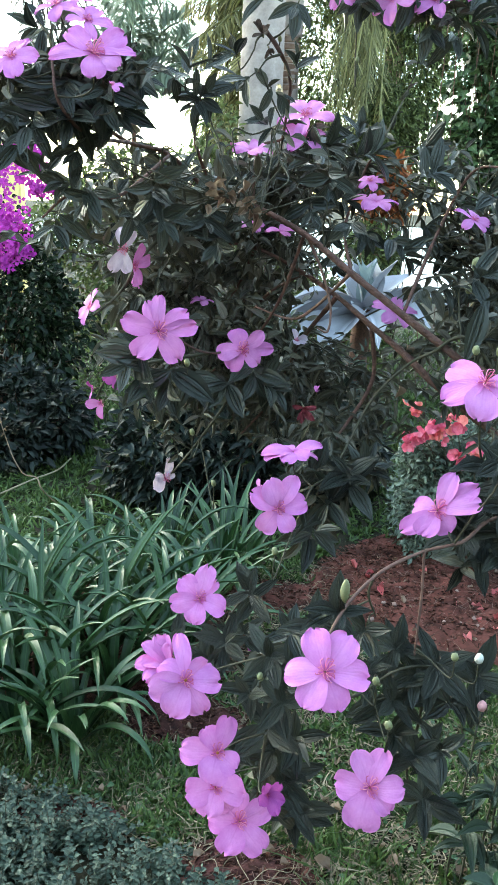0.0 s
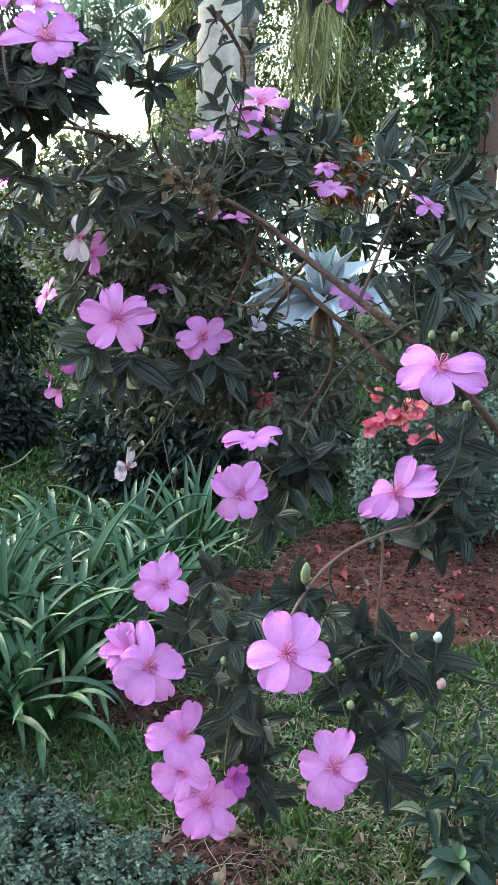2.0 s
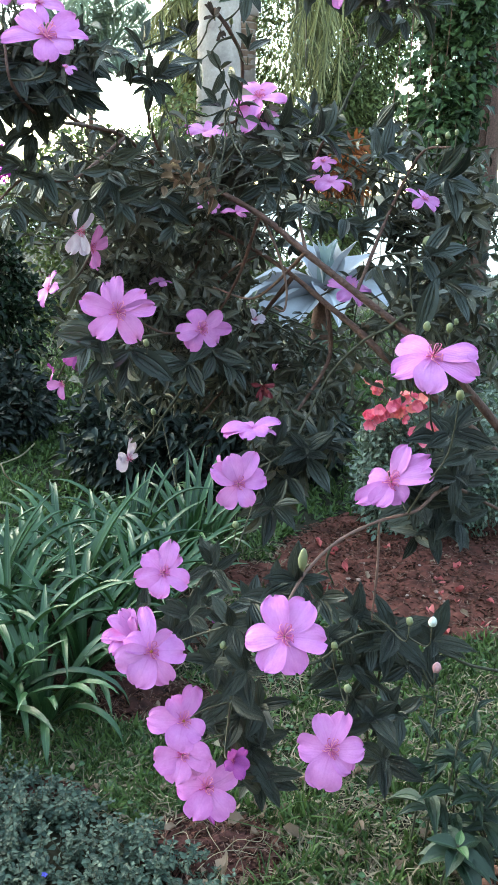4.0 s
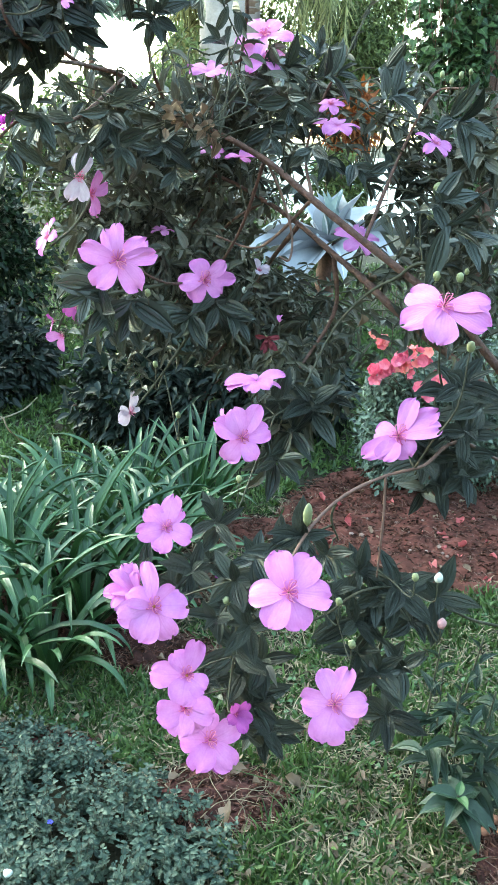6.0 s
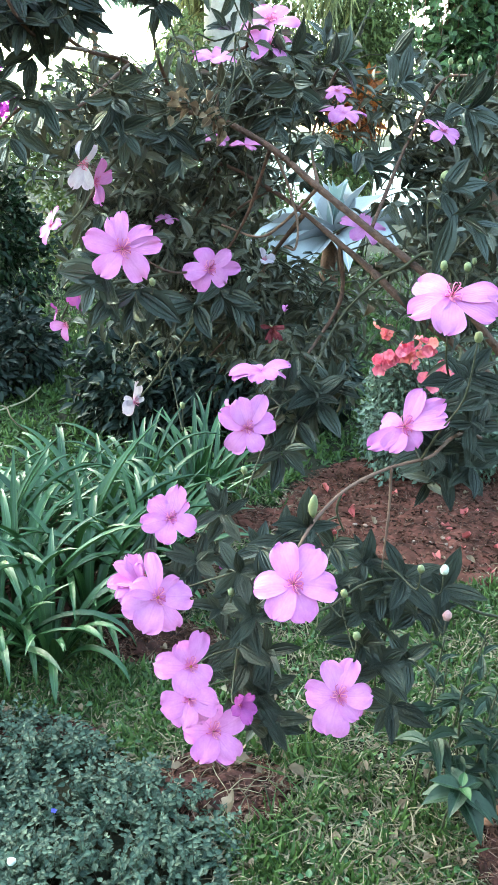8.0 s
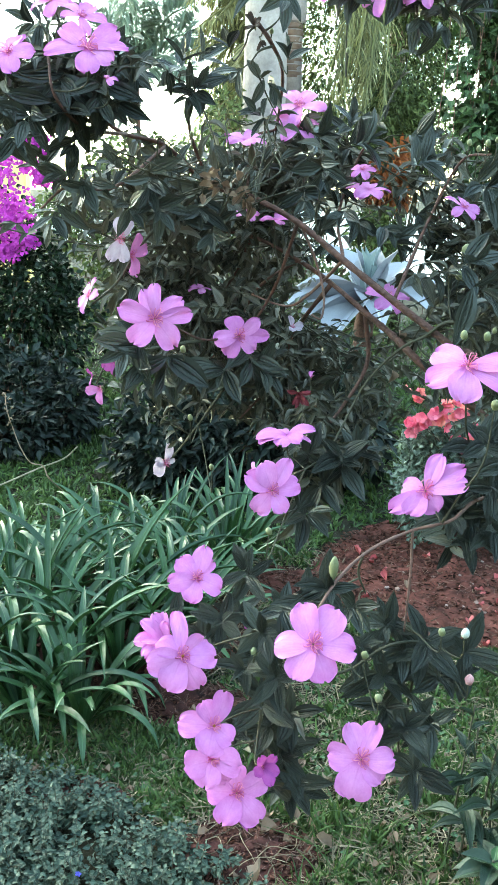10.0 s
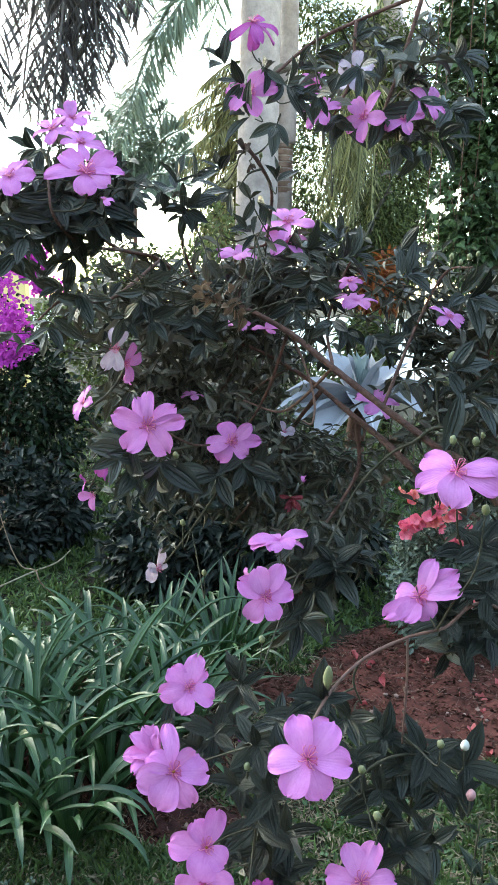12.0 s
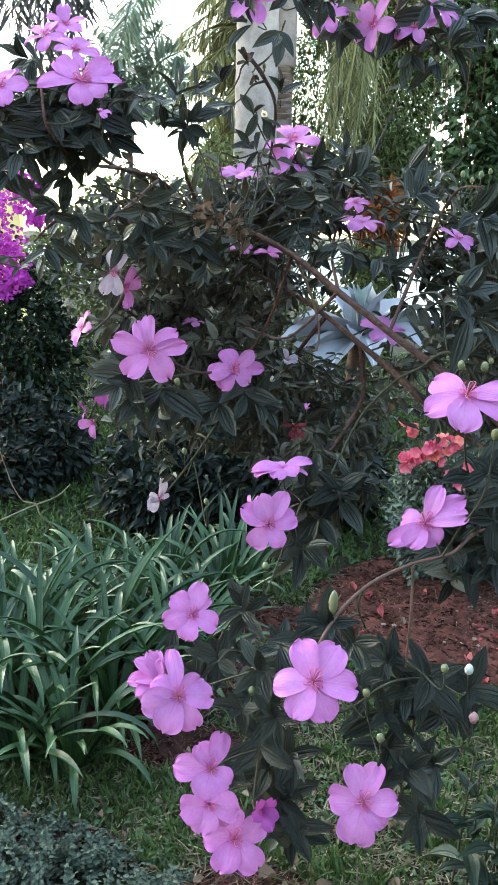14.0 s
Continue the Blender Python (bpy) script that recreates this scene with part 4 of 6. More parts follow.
bush("bamboo_screen", "tall light green bamboo-like foliage behind the palms", "bamboo", (1.6, 9.8), [(*(0.678, 9.800, 2.978), .35, .4, .9, 3600), (*(1.528, 9.900, 3.134), .6, .4, .9, 9000), (1.4, 9.5, 2.4, .36, .3, .5, 2600), (*(1.170, 10.000, 4.135), .7, .4, .8, 5600), (*(1.721, 9.600, 2.166), .5, .4, .5, 3600), (*(0.952, 9.600, 2.088), .4, .4, .35, 2900), (*(1.957, 10.000, 3.966), .6, .4, 1.0, 6500), (*(0.640, 10.000, 4.489), .5, .4, .6, 2900)], NARROW, 0.075, 0.3, "far_leaf", 0.6, "twig", 8)
creeper = bush("creeper_tree", "tree overgrown with dark green lobed creeper and hanging stems", "tree", (1.95, 6.6), [(*(1.673, 6.300, 2.379), .36, .3, .55, 1050), (*(1.691, 6.400, 3.120), .38, .3, .6, 1500), (1.62, 6.2, 2.0, .24, .25, .3, 600), (*(1.733, 6.400, 3.706), .45, .3, .55, 1600), (*(1.743, 6.200, 1.591), .28, .3, .4, 700), (2.3, 6.6, .5, .3, .3, .5, 500), (1.78, 6.4, 2.75, .26, .3, .6, 800)], STAR, 0.078, 0.8, "vine_leaf", 0.5, "bark", 16)
tube("trunk", [(2.1, 6.7, 0), (2.05, 6.65, 1.5), (2.15, 6.7, 4.6)], 0.2, 0.14, "bark", creeper, 12, 0.2)
for hx in (783, 806, 838, 858):
    a = np.array((1.340, 6.100, 3.602))
    x = a[0] + (hx - 800) / 1479 * 6.3
    tube("hanging_stem", [(x, 6.1, 3.9), (x + rng.normal(0, 0.02), 6.1, 2.8), (x + rng.normal(0, 0.03), 6.12, 1.6 - 0.5 * rng.random()), (x + rng.normal(0, 0.05), 6.15, 0.0)], 0.0035, 0.0025, "bark", creeper, 5, 0.2, "thin hanging stem", 6)

# pale drive past the lawn
bm = bmesh.new()
bmesh.ops.create_cube(bm, size=1.0, matrix=Matrix.Translation((4.8, 19.95, 0.0)) @ Matrix.Diagonal((7.0, 7.5, 0.12, 1)))
bmesh.ops.bevel(bm, geom=bm.edges[:], offset=0.02, segments=2, affect="EDGES")
me = bpy.data.meshes.new("pavement")
bm.to_mesh(me)
bm.free()
me.materials.append(M["concrete"])
tagged(new("pavement", me), "bright pale concrete drive past the lawn", "pavement", "", "structure")

# plain walls: a low one at the back, taller unseen ones added behind and beside the viewer to block sky light
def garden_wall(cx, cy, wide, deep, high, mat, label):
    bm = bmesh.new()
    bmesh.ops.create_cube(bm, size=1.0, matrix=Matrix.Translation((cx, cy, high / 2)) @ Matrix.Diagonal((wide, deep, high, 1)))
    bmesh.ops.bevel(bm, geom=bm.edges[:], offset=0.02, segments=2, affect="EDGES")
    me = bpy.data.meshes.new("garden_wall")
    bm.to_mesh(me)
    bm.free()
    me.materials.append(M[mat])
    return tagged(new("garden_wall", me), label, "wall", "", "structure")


garden_wall(1.0, 24.0, 24.0, 0.2, 1.1, "plaster", "low pale plastered wall at the back of the garden")
hx, hy, hz = (-4.332, 14.000, 2.583)
garden_wall(hx, hy, 1.1, 0.3, hz, "yellow_plaster", "pale yellow plastered wall beyond the bougainvillea")
# two added walls out of view, which cut low sky light on the plants
garden_wall(0.0, -4.6, 13.6, 0.24, 3.6, "sky_block", "added unseen grey-green wall behind the viewer that blocks sky light")
garden_wall(6.92, 2.0, 0.24, 13.0, 3.6, "sky_block", "added unseen grey-green wall beside the viewer that blocks sky light")

# ---- small things on the ground ----
POD = lump_mesh("seed_pod", 6, "dry_leaf", (1, 1, 1), 0.4, 1)
stalk = thing("dry_stalk", "thin reddish dry flower stalk arching over the grass", "plant", (-0.953, 3.900, 0.0))
tube("stalk", [WORLD[stalk].translation, (-0.990, 3.700, 0.161), (-1.016, 3.700, 0.221), (-1.079, 3.700, 0.239), (-1.124, 3.700, 0.316), (-1.152, 3.700, 0.400), (-1.179, 3.700, 0.498), (-1.184, 3.700, 0.590)], 0.004, 0.002, "dry_leaf", stalk, 6, 0.2)
for k in range(16):
    q = np.array((-1.165, 3.700, 0.428)) * (1 - k / 15) + np.array((-1.184, 3.700, 0.590)) * (k / 15) + rng.normal(0, 0.008, 3)
    part("seed_pod", POD, stalk, pose_of(q, rng.normal(0, 1, 3), (0, -1, 0.3), 0.009, 0.016, 0.009), "dry orange-brown seed pod")
hose = tube("garden_hose", [(-1.377, 3.701, 0.050), (-1.273, 3.911, 0.050), (-1.164, 4.162, 0.050), (-1.068, 4.347, 0.050), (-1.039, 4.586, 0.050)], 0.0046, 0.0046, "hose", None, 8, 0.0)
tagged(hose, "thin beige garden hose lying on the grass", "hose")


def fallen(name, label, category, mat, spots, size, group, form):
    meshes = [mesh_from(name, *f[:2], mat, f[2]) for f in form]
    for i, (x, y) in enumerate(spots):
        s = size * rng.uniform(0.7, 1.25)
        z = relief(x, y) + (0.028 if in_bed(x, y, 0.8) else 0.014)
        ob = part(name, meshes[i % len(meshes)], None, pose_of((x, y, z), (rng.normal(), rng.normal(), rng.normal(0, 0.12)), (rng.normal(0, 0.3), rng.normal(0, 0.3), 1), s * 0.6, s, s))
        tagged(ob, label, category, group)


def spots_in(k, x0, x1, y0, y1):
    return [(rng.uniform(x0, x1), rng.uniform(y0, y1)) for _ in range(k)]


fallen("fallen_leaf", "dry curled brown leaf lying on the ground", "leaf", "dry_leaf", spots_in(70, -0.1, 0.6, 1.15, 1.9) + spots_in(34, 0.6, 1.35, 2.5, 3.4) + spots_in(16, -0.6, 0.0, 1.65, 2.0), 0.034, "fallen leaves", DRY)
fallen("fallen_leaf", "broad dry tan leaf lying on the ground", "leaf", "dry_leaf", [(0.05, 1.337), (-0.009, 1.317), (0.19, 1.5), (0.16, 1.55), (0.2, 1.58), (0.13, 1.6), (0.24, 1.47), (0.11, 1.52)], 0.05, "fallen leaves", DRY)
fallen("pink_petal", "fallen pink petal on the bare soil", "petal", "petal_deep", [(0.033, 1.508)], 0.03, "fallen petals", DRY)
fallen("fallen_petal", "fallen coral-pink petal on the red soil", "petal", "fallen_petal", [(0.555, 3.125), (0.579, 3.046), (0.578, 3.170), (0.505, 3.206), (0.802, 3.165), (0.901, 3.226), (0.586, 2.945), (0.498, 2.799), (0.844, 2.623), (0.863, 2.471)] + spots_in(14, 0.85, 1.25, 2.5, 3.1), 0.045, "fallen petals", DRY)
for i, (x, y) in enumerate(((0.839, 3.059), (0.864, 3.034), (0.936, 2.937), (0.967, 2.844), (0.915, 2.774), (0.850, 2.727), (0.924, 2.688), (0.854, 2.623), (0.833, 3.139), (0.575, 2.872), (0.505, 2.724), (1.027, 3.149), (0.844, 2.838), (0.785, 2.724), *[tuple(np.array((0.906, 2.864)) + rng.normal(0, 0.09, 2)) for _ in range(22)])):
    s = rng.uniform(0.012, 0.024)
    ob = part("pale_pebble", lump_mesh("pale_pebble", i, "pale_pebble", (1.2, 1, 0.75), 0.5), None, Matrix.Translation((x, y, relief(x, y) + 0.03)) @ Euler((0, 0, i)).to_matrix().to_4x4() @ Matrix.Scale(s, 4))
    tagged(ob, "small pale pinkish pebble on the red soil", "pebble", "pebbles on the soil")
for i in range(22):
    x, y = np.array((0.673, 1.298)) + (rng.uniform(-0.015, 0.12), rng.uniform(-0.1, 0.07))
    s = rng.uniform(0.018, 0.027)
    ob = part("terracotta_pebble", lump_mesh("terracotta_pebble", i + 40, "pebble", (1.1, 1, 0.8), 0.35), None, Matrix.Translation((x, y, relief(x, y) + 0.014 + 0.012 * rng.random())) @ Euler((0, 0, i)).to_matrix().to_4x4() @ Matrix.Scale(s, 4))
    tagged(ob, "rounded terracotta-red pebble at the edge of the lawn", "pebble", "terracotta pebbles")
roots = thing("dry_roots", "thin pale dry roots lying over the worn red soil", "roots", (0.05, 1.45, 0.0))
lines = []
for k in range(16):
    c, a = np.array((rng.uniform(-0.05, 0.17), rng.uniform(1.38, 1.54), 0.022)), rng.normal(0.2, 0.7)
    d, e = np.array((math.cos(a), math.sin(a), 0)), np.array((-math.sin(a), math.cos(a), 0))
    ln = rng.uniform(0.03, 0.075)
    lines.append(smooth_line([c - d * ln, c - d * ln * 0.3 + e * rng.normal(0, 0.012) + (0, 0, 0.008), c + d * ln * 0.4 + e * rng.normal(0, 0.012) + (0, 0, 0.004), c + d * ln + e * rng.normal(0, 0.02)], 4))
tubes("root_work", lines, [(0.0014, 0.0007)] * len(lines), "dry_grass", roots, 4)
x, y = (-0.393, 1.123)
ob = part("white_flower", lump_mesh("white_flower", 3, "white_stone", (1, 1, 0.7), 0.3), None, Matrix.Translation((x, y, 0.12)) @ Matrix.Scale(0.02, 4))
tagged(ob, "small round white flower head among the ground cover", "flower")

x, y = (-0.333, 1.259)
bloom = thing("blue_flower", "tiny bright blue flower among the ground cover", "flower", (x, y, 0.0))
tube("stem", [(x, y + 0.01, 0), (x, y, 0.06), (x, y, 0.12)], 0.001, 0.0008, "twig", bloom, 5, 0.1)
f = leaf_form(3, 2, ovate, 0.2, 0.1)
for k in range(5):
    a = 1.257 * k
    part("petal", mesh_from("petal", f[0], f[1], "blue", f[2]), bloom, pose_of((x, y, 0.12), (math.cos(a), -0.3, math.sin(a) + 0.2), (0, -1, 0.6), 0.006, 0.008, 0.008))


# ---- the flowering shrub ----
BASE = (0.66, 1.0, 0.0)
shrub = thing("glory_bush", "glory bush with pink-violet five-petalled flowers and dark ribbed leaves", "shrub", BASE)
LEAF = [leaf_form(7, 6, elliptic, f, c, 0.012, i) for i, (f, c) in enumerate(((0.2, 0.03), (0.3, 0.1), (0.15, 0.2), (0.4, 0.06)))]
LEAF_LOW = [leaf_form(4, 2, elliptic, 0.45, c, 0.0, i) for i, c in enumerate((0.1, 0.3, 0.5))]
LEAF_MESH = [mesh_from("leaf", f[0], f[1], "shrub_leaf", f[2]) for f in LEAF]
SKELETON, SPRAYS = [], []


def branch(points, r0, r1, mat="bark", label=""):
    line = smooth_line(points, 7)
    SKELETON.extend(line)
    v, f = tube_data(line, r0, r1, 8, 0.22, len(SKELETON))
    return part("branch", mesh_from("branch", v - np.array(BASE), f, mat), shrub, WORLD[shrub], label)


def petal_form(seed):
    """A broad petal one metre long and one wide: a narrow claw, widest past its middle, its blunt end lobed and softly ruffled."""
    r = random.Random(seed)
    ph, c0, notch, blunt, cup = r.random() * 6, r.uniform(-0.45, 0.45), r.uniform(0.02, 0.13), r.uniform(0.36, 0.5), r.uniform(0.04, 0.2)
    lean, fold = r.uniform(-0.12, 0.12), r.uniform(-0.05, 0.12)
    rows, cols = 16, 12
    peak = 0.82 / (0.82 + blunt)
    top = peak ** 0.82 * (1 - peak) ** blunt
    pts, uv, faces = [], [], []
    for i in range(rows + 1):
        s = math.sin(0.5 * math.pi * i / rows) ** 1.1
        q = min(s, 0.997)
        w = 0.12 + 0.88 * q ** 0.82 * (1 - q) ** blunt / top
        for j in range(cols + 1):
            c = 2 * j / cols - 1
            ruffle = 1 + 0.05 * s * math.sin(9 * s + ph + (2.5 if c > 0 else 0)) * abs(c)
            y = s - notch * s ** 6 * math.exp(-((c - c0) / 0.42) ** 2) - 0.05 * s ** 4 * c * c + 0.022 * s ** 5 * math.sin(6 * c + ph)
            z = cup * (s * (1 - s) + 0.4 * c * c * w * s) - 0.12 * s ** 3 + 0.035 * s * s * math.sin(4 * c + ph) + 0.02 * s * math.sin(8 * s + ph * 2) + 0.03 * s ** 4 * math.sin(8 * c + ph * 3) + fold * s * abs(c) * w
            pts.append((c * w * 0.5 * ruffle + lean * s * s, y, z))
            uv.append((j / cols, s))
    for i in range(rows):
        for j in range(cols):
            a = i * (cols + 1) + j
            faces.append((a, a + 1, a + cols + 2, a + cols + 1))
    return np.array(pts), faces, np.array(uv)


FORMS = [petal_form(i + 3) for i in range(9)]
PETALS = {m: [mesh_from("petal", f[0], f[1], m, f[2]) for f in FORMS] for m in ("petal", "petal_pale", "petal_deep", "petal_withered", "petal_brown")}


def stamens_mesh():
    """Ten thin curling filaments with sickle-shaped anthers."""
    V, F, off = [], [], 0
    r = np.random.default_rng(5)
    for i in range(18):
        a = 6.283 * i / 18 + r.normal(0, 0.2)
        o, t = np.array([math.cos(a), math.sin(a), 0]), np.array([-math.sin(a), math.cos(a), 0])
        ln, out, curl = r.uniform(0.07, 0.17), r.uniform(0.10, 0.31), r.uniform(-0.09, 0.09)
        pts = smooth_line([o * 0.02, o * out * 0.45 + (0, 0, ln * 0.7), o * out + t * curl * 0.5 + (0, 0, ln), o * out * 1.05 + t * curl * 1.4 + (0, 0, ln * 0.85)], 3)
        v, f = tube_data(pts, 0.008, 0.013, 4)
        V.append(v)
        F += [tuple(q + off for q in w) for w in f]
        off += len(v)
    return mesh_from("stamen_ring", np.concatenate(V), F, "stamen")


def calyx_mesh():
    bm = lump(2, (0.2, 0.2, 0.34), 0.15, 2)
    bmesh.ops.translate(bm, verts=bm.verts, vec=(0, 0, -0.16))
    me = bpy.data.meshes.new("flower")
    bm.to_mesh(me)
    bm.free()
    me.materials.append(M["calyx"])
    me.polygons.foreach_set("use_smooth", np.ones(len(me.polygons), bool))
    return me


STAMENS, CALYX = stamens_mesh(), calyx_mesh()


def flower(x, y, z, r, normal, spin, mat="petal", close=0.0, petals=5, label="", ragged=0.0, shape=(), heart=False):
    """A flower of radius r that faces along normal; spin turns its first petal, close folds the petals forward. shape: angle, length and width of each petal, in radii."""
    n = unit(normal)
    up = np.array([0, 0, 1.0]) if abs(n[2]) < 0.95 else np.array([0, 1.0, 0.2])
    # y up, z along the facing direction
    m = pose_of((x, y, z), up - n * np.dot(up, n), n, r, r, r)
    ob = part("flower", CALYX, shrub, m, label)
    rr = random.Random(int(x * 7919 + z * 104729))
    shape = shape or [(spin + 72 * i + rr.uniform(-9, 9), rr.uniform(0.88, 1.1), rr.uniform(0.5, 0.72)) for i in range(petals)]
    for i, (a, ln, wide) in enumerate(shape):
        lift = close + rr.uniform(-9, 13) + ragged * rr.uniform(-30, 40)
        local = Euler((0, 0, radians(-a))).to_matrix().to_4x4() @ Matrix.Translation((0, 0.03, 0.014 * (i % 2) + 0.005 * i)) @ Euler((radians(lift), radians(rr.uniform(-17, 17)), 0)).to_matrix().to_4x4() @ Matrix.Diagonal((wide * (1 - 0.4 * ragged), ln, ln, 1))
        part("petal", PETALS[mat][(3 * i + int(rr.random() * 3)) % 9], ob, m @ local)
    if mat not in ("petal_withered", "petal_brown") and close < 50 and r > 0.012 and n[2] < 0.9:
        part("stamen_ring", STAMENS, ob, m, "magenta stamens with curled tips")
    if heart:
        part("flower_centre", HEART, ob, m @ Matrix.Translation((0, 0, 0.05)) @ Matrix.Scale(0.095, 4), "small orange-yellow centre")
    foot = np.array([x, y, z]) - n * r * 0.3
    SPRAYS.append((foot, -n, 0.0))
    return ob


HEART = lump_mesh("flower_centre", 9, "anther", (1, 1, 0.8), 0.5)


def bud(x, y, z, r, mat="bud_green", lean=(0, 0, 1)):
    me = BUDS[mat]
    part("bud", me, shrub, pose_of((x, y, z), np.cross(unit(lean), (0.3, 1, 0.1)), lean, r, r, r))
    SPRAYS.append((np.array([x, y, z]) - unit(lean) * r * 0.6, -unit(lean), 0.0))


BUDS = {m: lump_mesh("bud", i, m, (1.1, 1.1, 1.6), 0.3) for i, m in enumerate(("bud_green", "bud_white", "bud_pink"))}
BUDS["long"] = lump_mesh("bud", 5, "bud_green", (0.8, 0.8, 2.6), 0.15)
SINGLE = []


def spray(x, y, z, dx, dy, dz, length, leaves=6):
    """The leafy end of a twig: leaves in crossed pairs that spread about its direction."""
    a = unit(np.array((dx, dy - 0.35, dz + 0.25)) + rng.normal(0, 0.18, 3))
    node = np.array([x, y, z])
    ref = unit(np.cross(a, (0.1, -1, 0.2)))
    oth = np.cross(a, ref)
    turn = rng.random() * 3.14
    length *= 0.82 if z < 1.2 and y < 0.795 else 1.0
    for i in range(leaves):
        w = turn + 3.1416 * (i % 2) + 1.571 * ((i // 2) % 2) + rng.normal(0, 0.3)
        out = ref * math.cos(w) + oth * math.sin(w)
        spread = (0.5, 0.9, 1.2, 1.35)[min(3, i // 2)] * rng.uniform(0.75, 1.2)
        d = a * math.cos(spread) + out * math.sin(spread) + (0, 0, 0.04 - 0.16 * rng.random())
        foot = node - a * length * 0.16 * (i // 2)
        ln = length * rng.uniform(0.7, 1.08) * (0.7 if i < 2 else 1.0)
        SINGLE.append((foot, d, np.array((0.1, -0.5, 0.7)) + rng.normal(0, 0.25, 3) + a * 0.6, ln, ln * rng.uniform(0.31, 0.42)))
    SPRAYS.append((node - a * length * 0.16 * (leaves // 2), -a, length))


MASS = []


def mass(x, z, rx, rz, y0, y1, sprays, length=0.055):
    """Leafy twig ends that fill a part of the crown."""
    for _ in range(sprays):
        a, k = rng.random() * 6.283, math.sqrt(rng.random())
        node = np.array([x + rx * k * math.cos(a), rng.uniform(y0, y1), z + rz * k * math.sin(a)])
        d = unit(rng.normal(0, 1, 3) * (1, 0.6, 0.7) + (-0.2, -0.5, 0.05))
        ref = unit(np.cross(d, (0.1, -1, 0.2)))
        oth = np.cross(d, ref)
        turn = rng.random() * 3.14
        for i in range(10):
            w = turn + 3.1416 * (i % 2) + 1.571 * ((i // 2) % 2)
            out = ref * math.cos(w) + oth * math.sin(w)
            sp = (0.4, 0.75, 1.0, 1.2, 1.3)[i // 2] * rng.uniform(0.8, 1.25)
            ln = length * rng.uniform(0.4, 1.15)
            low = node[2] < 1.36
            slim = rng.uniform(0.15, 0.27) if low else rng.uniform(0.2, 0.42)
            MASS.append((node - d * length * 0.25 * (i // 2), d * math.cos(sp) + out * math.sin(sp) + (0, 0, -0.55 if low else -0.25), np.array((0, -0.6, 0.8)) + rng.normal(0, 0.4, 3), ln, ln * slim))
        if rng.random() < 0.9:
            SPRAYS.append((node - d * length * 0.75, -d, length))


DRY_MESH = [mesh_from("dry_leaf", f[0], f[1], "dry_leaf", f[2]) for f in (leaf_form(6, 4, ovate, 1.6, -0.8, 0.12, 3), leaf_form(6, 4, ovate, 1.8, 0.9, 0.12, 5))]


def dry(x, y, z, dx, dz):
    s = rng.uniform(0.015, 0.026)
    part("dry_leaf", DRY_MESH[int(rng.integers(0, 2))], shrub, pose_of((x, y, z), (dx, -0.3, dz), (0.2, -1, 0.3), s * 0.45, s, s), "dry curled tan leaf")
    SPRAYS.append((np.array([x, y, z]), np.array((-dx, 0.3, -dz)), 0.0))


# wood
branch([(0.660, 1.000, 0.000), (0.630, 0.980, 0.500), (0.520, 0.920, 1.050), (0.325, 0.860, 1.319), (0.266, 0.870, 1.364), (0.195, 0.900, 1.414), (0.129, 0.930, 1.462), (0.069, 0.980, 1.507), (-0.003, 1.020, 1.542), (-0.057, 1.040, 1.553), (-0.117, 1.020, 1.603), (-0.165, 0.980, 1.614), (-0.194, 0.920, 1.632)], 0.0066, 0.002, "bark")
branch([(0.550, 0.950, 0.900), (0.450, 0.950, 1.150), (0.259, 0.950, 1.313), (0.214, 1.000, 1.352), (0.177, 1.040, 1.379), (0.130, 1.100, 1.414), (0.079, 1.150, 1.444), (0.005, 1.200, 1.476), (-0.073, 1.250, 1.482)], 0.0066, 0.002, "bark")
branch([(0.400, 0.900, 1.200), (0.284, 0.860, 1.384), (0.231, 0.880, 1.369), (0.199, 0.900, 1.342), (0.166, 0.920, 1.294), (0.135, 0.900, 1.235), (0.110, 0.820, 1.224), (0.083, 0.790, 1.215)], 0.0022, 0.0013, "twig")
branch([(0.640, 0.990, 0.400), (0.580, 0.920, 0.950), (0.324, 0.740, 1.194), (0.238, 0.670, 1.198), (0.196, 0.660, 1.190), (0.148, 0.620, 1.185), (0.111, 0.570, 1.177), (0.086, 0.530, 1.159), (0.079, 0.500, 1.148)], 0.0024, 0.0013, "bark_pale", "slender reddish-brown branch")
branch([(0.197, 0.660, 1.191), (0.199, 0.660, 1.139), (0.198, 0.660, 1.079), (0.198, 0.660, 1.065)], 0.0017, 0.0012, "bark_pale")
branch([(0.139, 0.620, 1.179), (0.136, 0.630, 1.152), (0.147, 0.640, 1.122)], 0.0016, 0.001, "twig")
branch([(0.073, 0.980, 1.504), (0.095, 0.970, 1.458), (0.108, 0.960, 1.412), (0.105, 0.950, 1.382), (0.091, 0.950, 1.386)], 0.002, 0.0013, "bark_pale")
branch([(0.069, 0.980, 1.507), (0.041, 1.050, 1.409), (-0.000, 1.100, 1.340), (-0.056, 1.000, 1.338), (-0.103, 0.900, 1.377)], 0.0025, 0.0014, "bark")
branch([(-0.003, 1.020, 1.542), (0.003, 1.050, 1.615), (0.036, 1.060, 1.632), (0.068, 1.060, 1.657)], 0.0025, 0.0014, "bark")
branch([(-0.057, 1.040, 1.553), (-0.081, 0.980, 1.624), (-0.069, 0.920, 1.670)], 0.0025, 0.0014, "bark")
branch([(0.195, 0.900, 1.414), (0.254, 1.000, 1.523), (0.289, 1.000, 1.594), (0.315, 0.950, 1.601)], 0.0025, 0.0014, "bark")
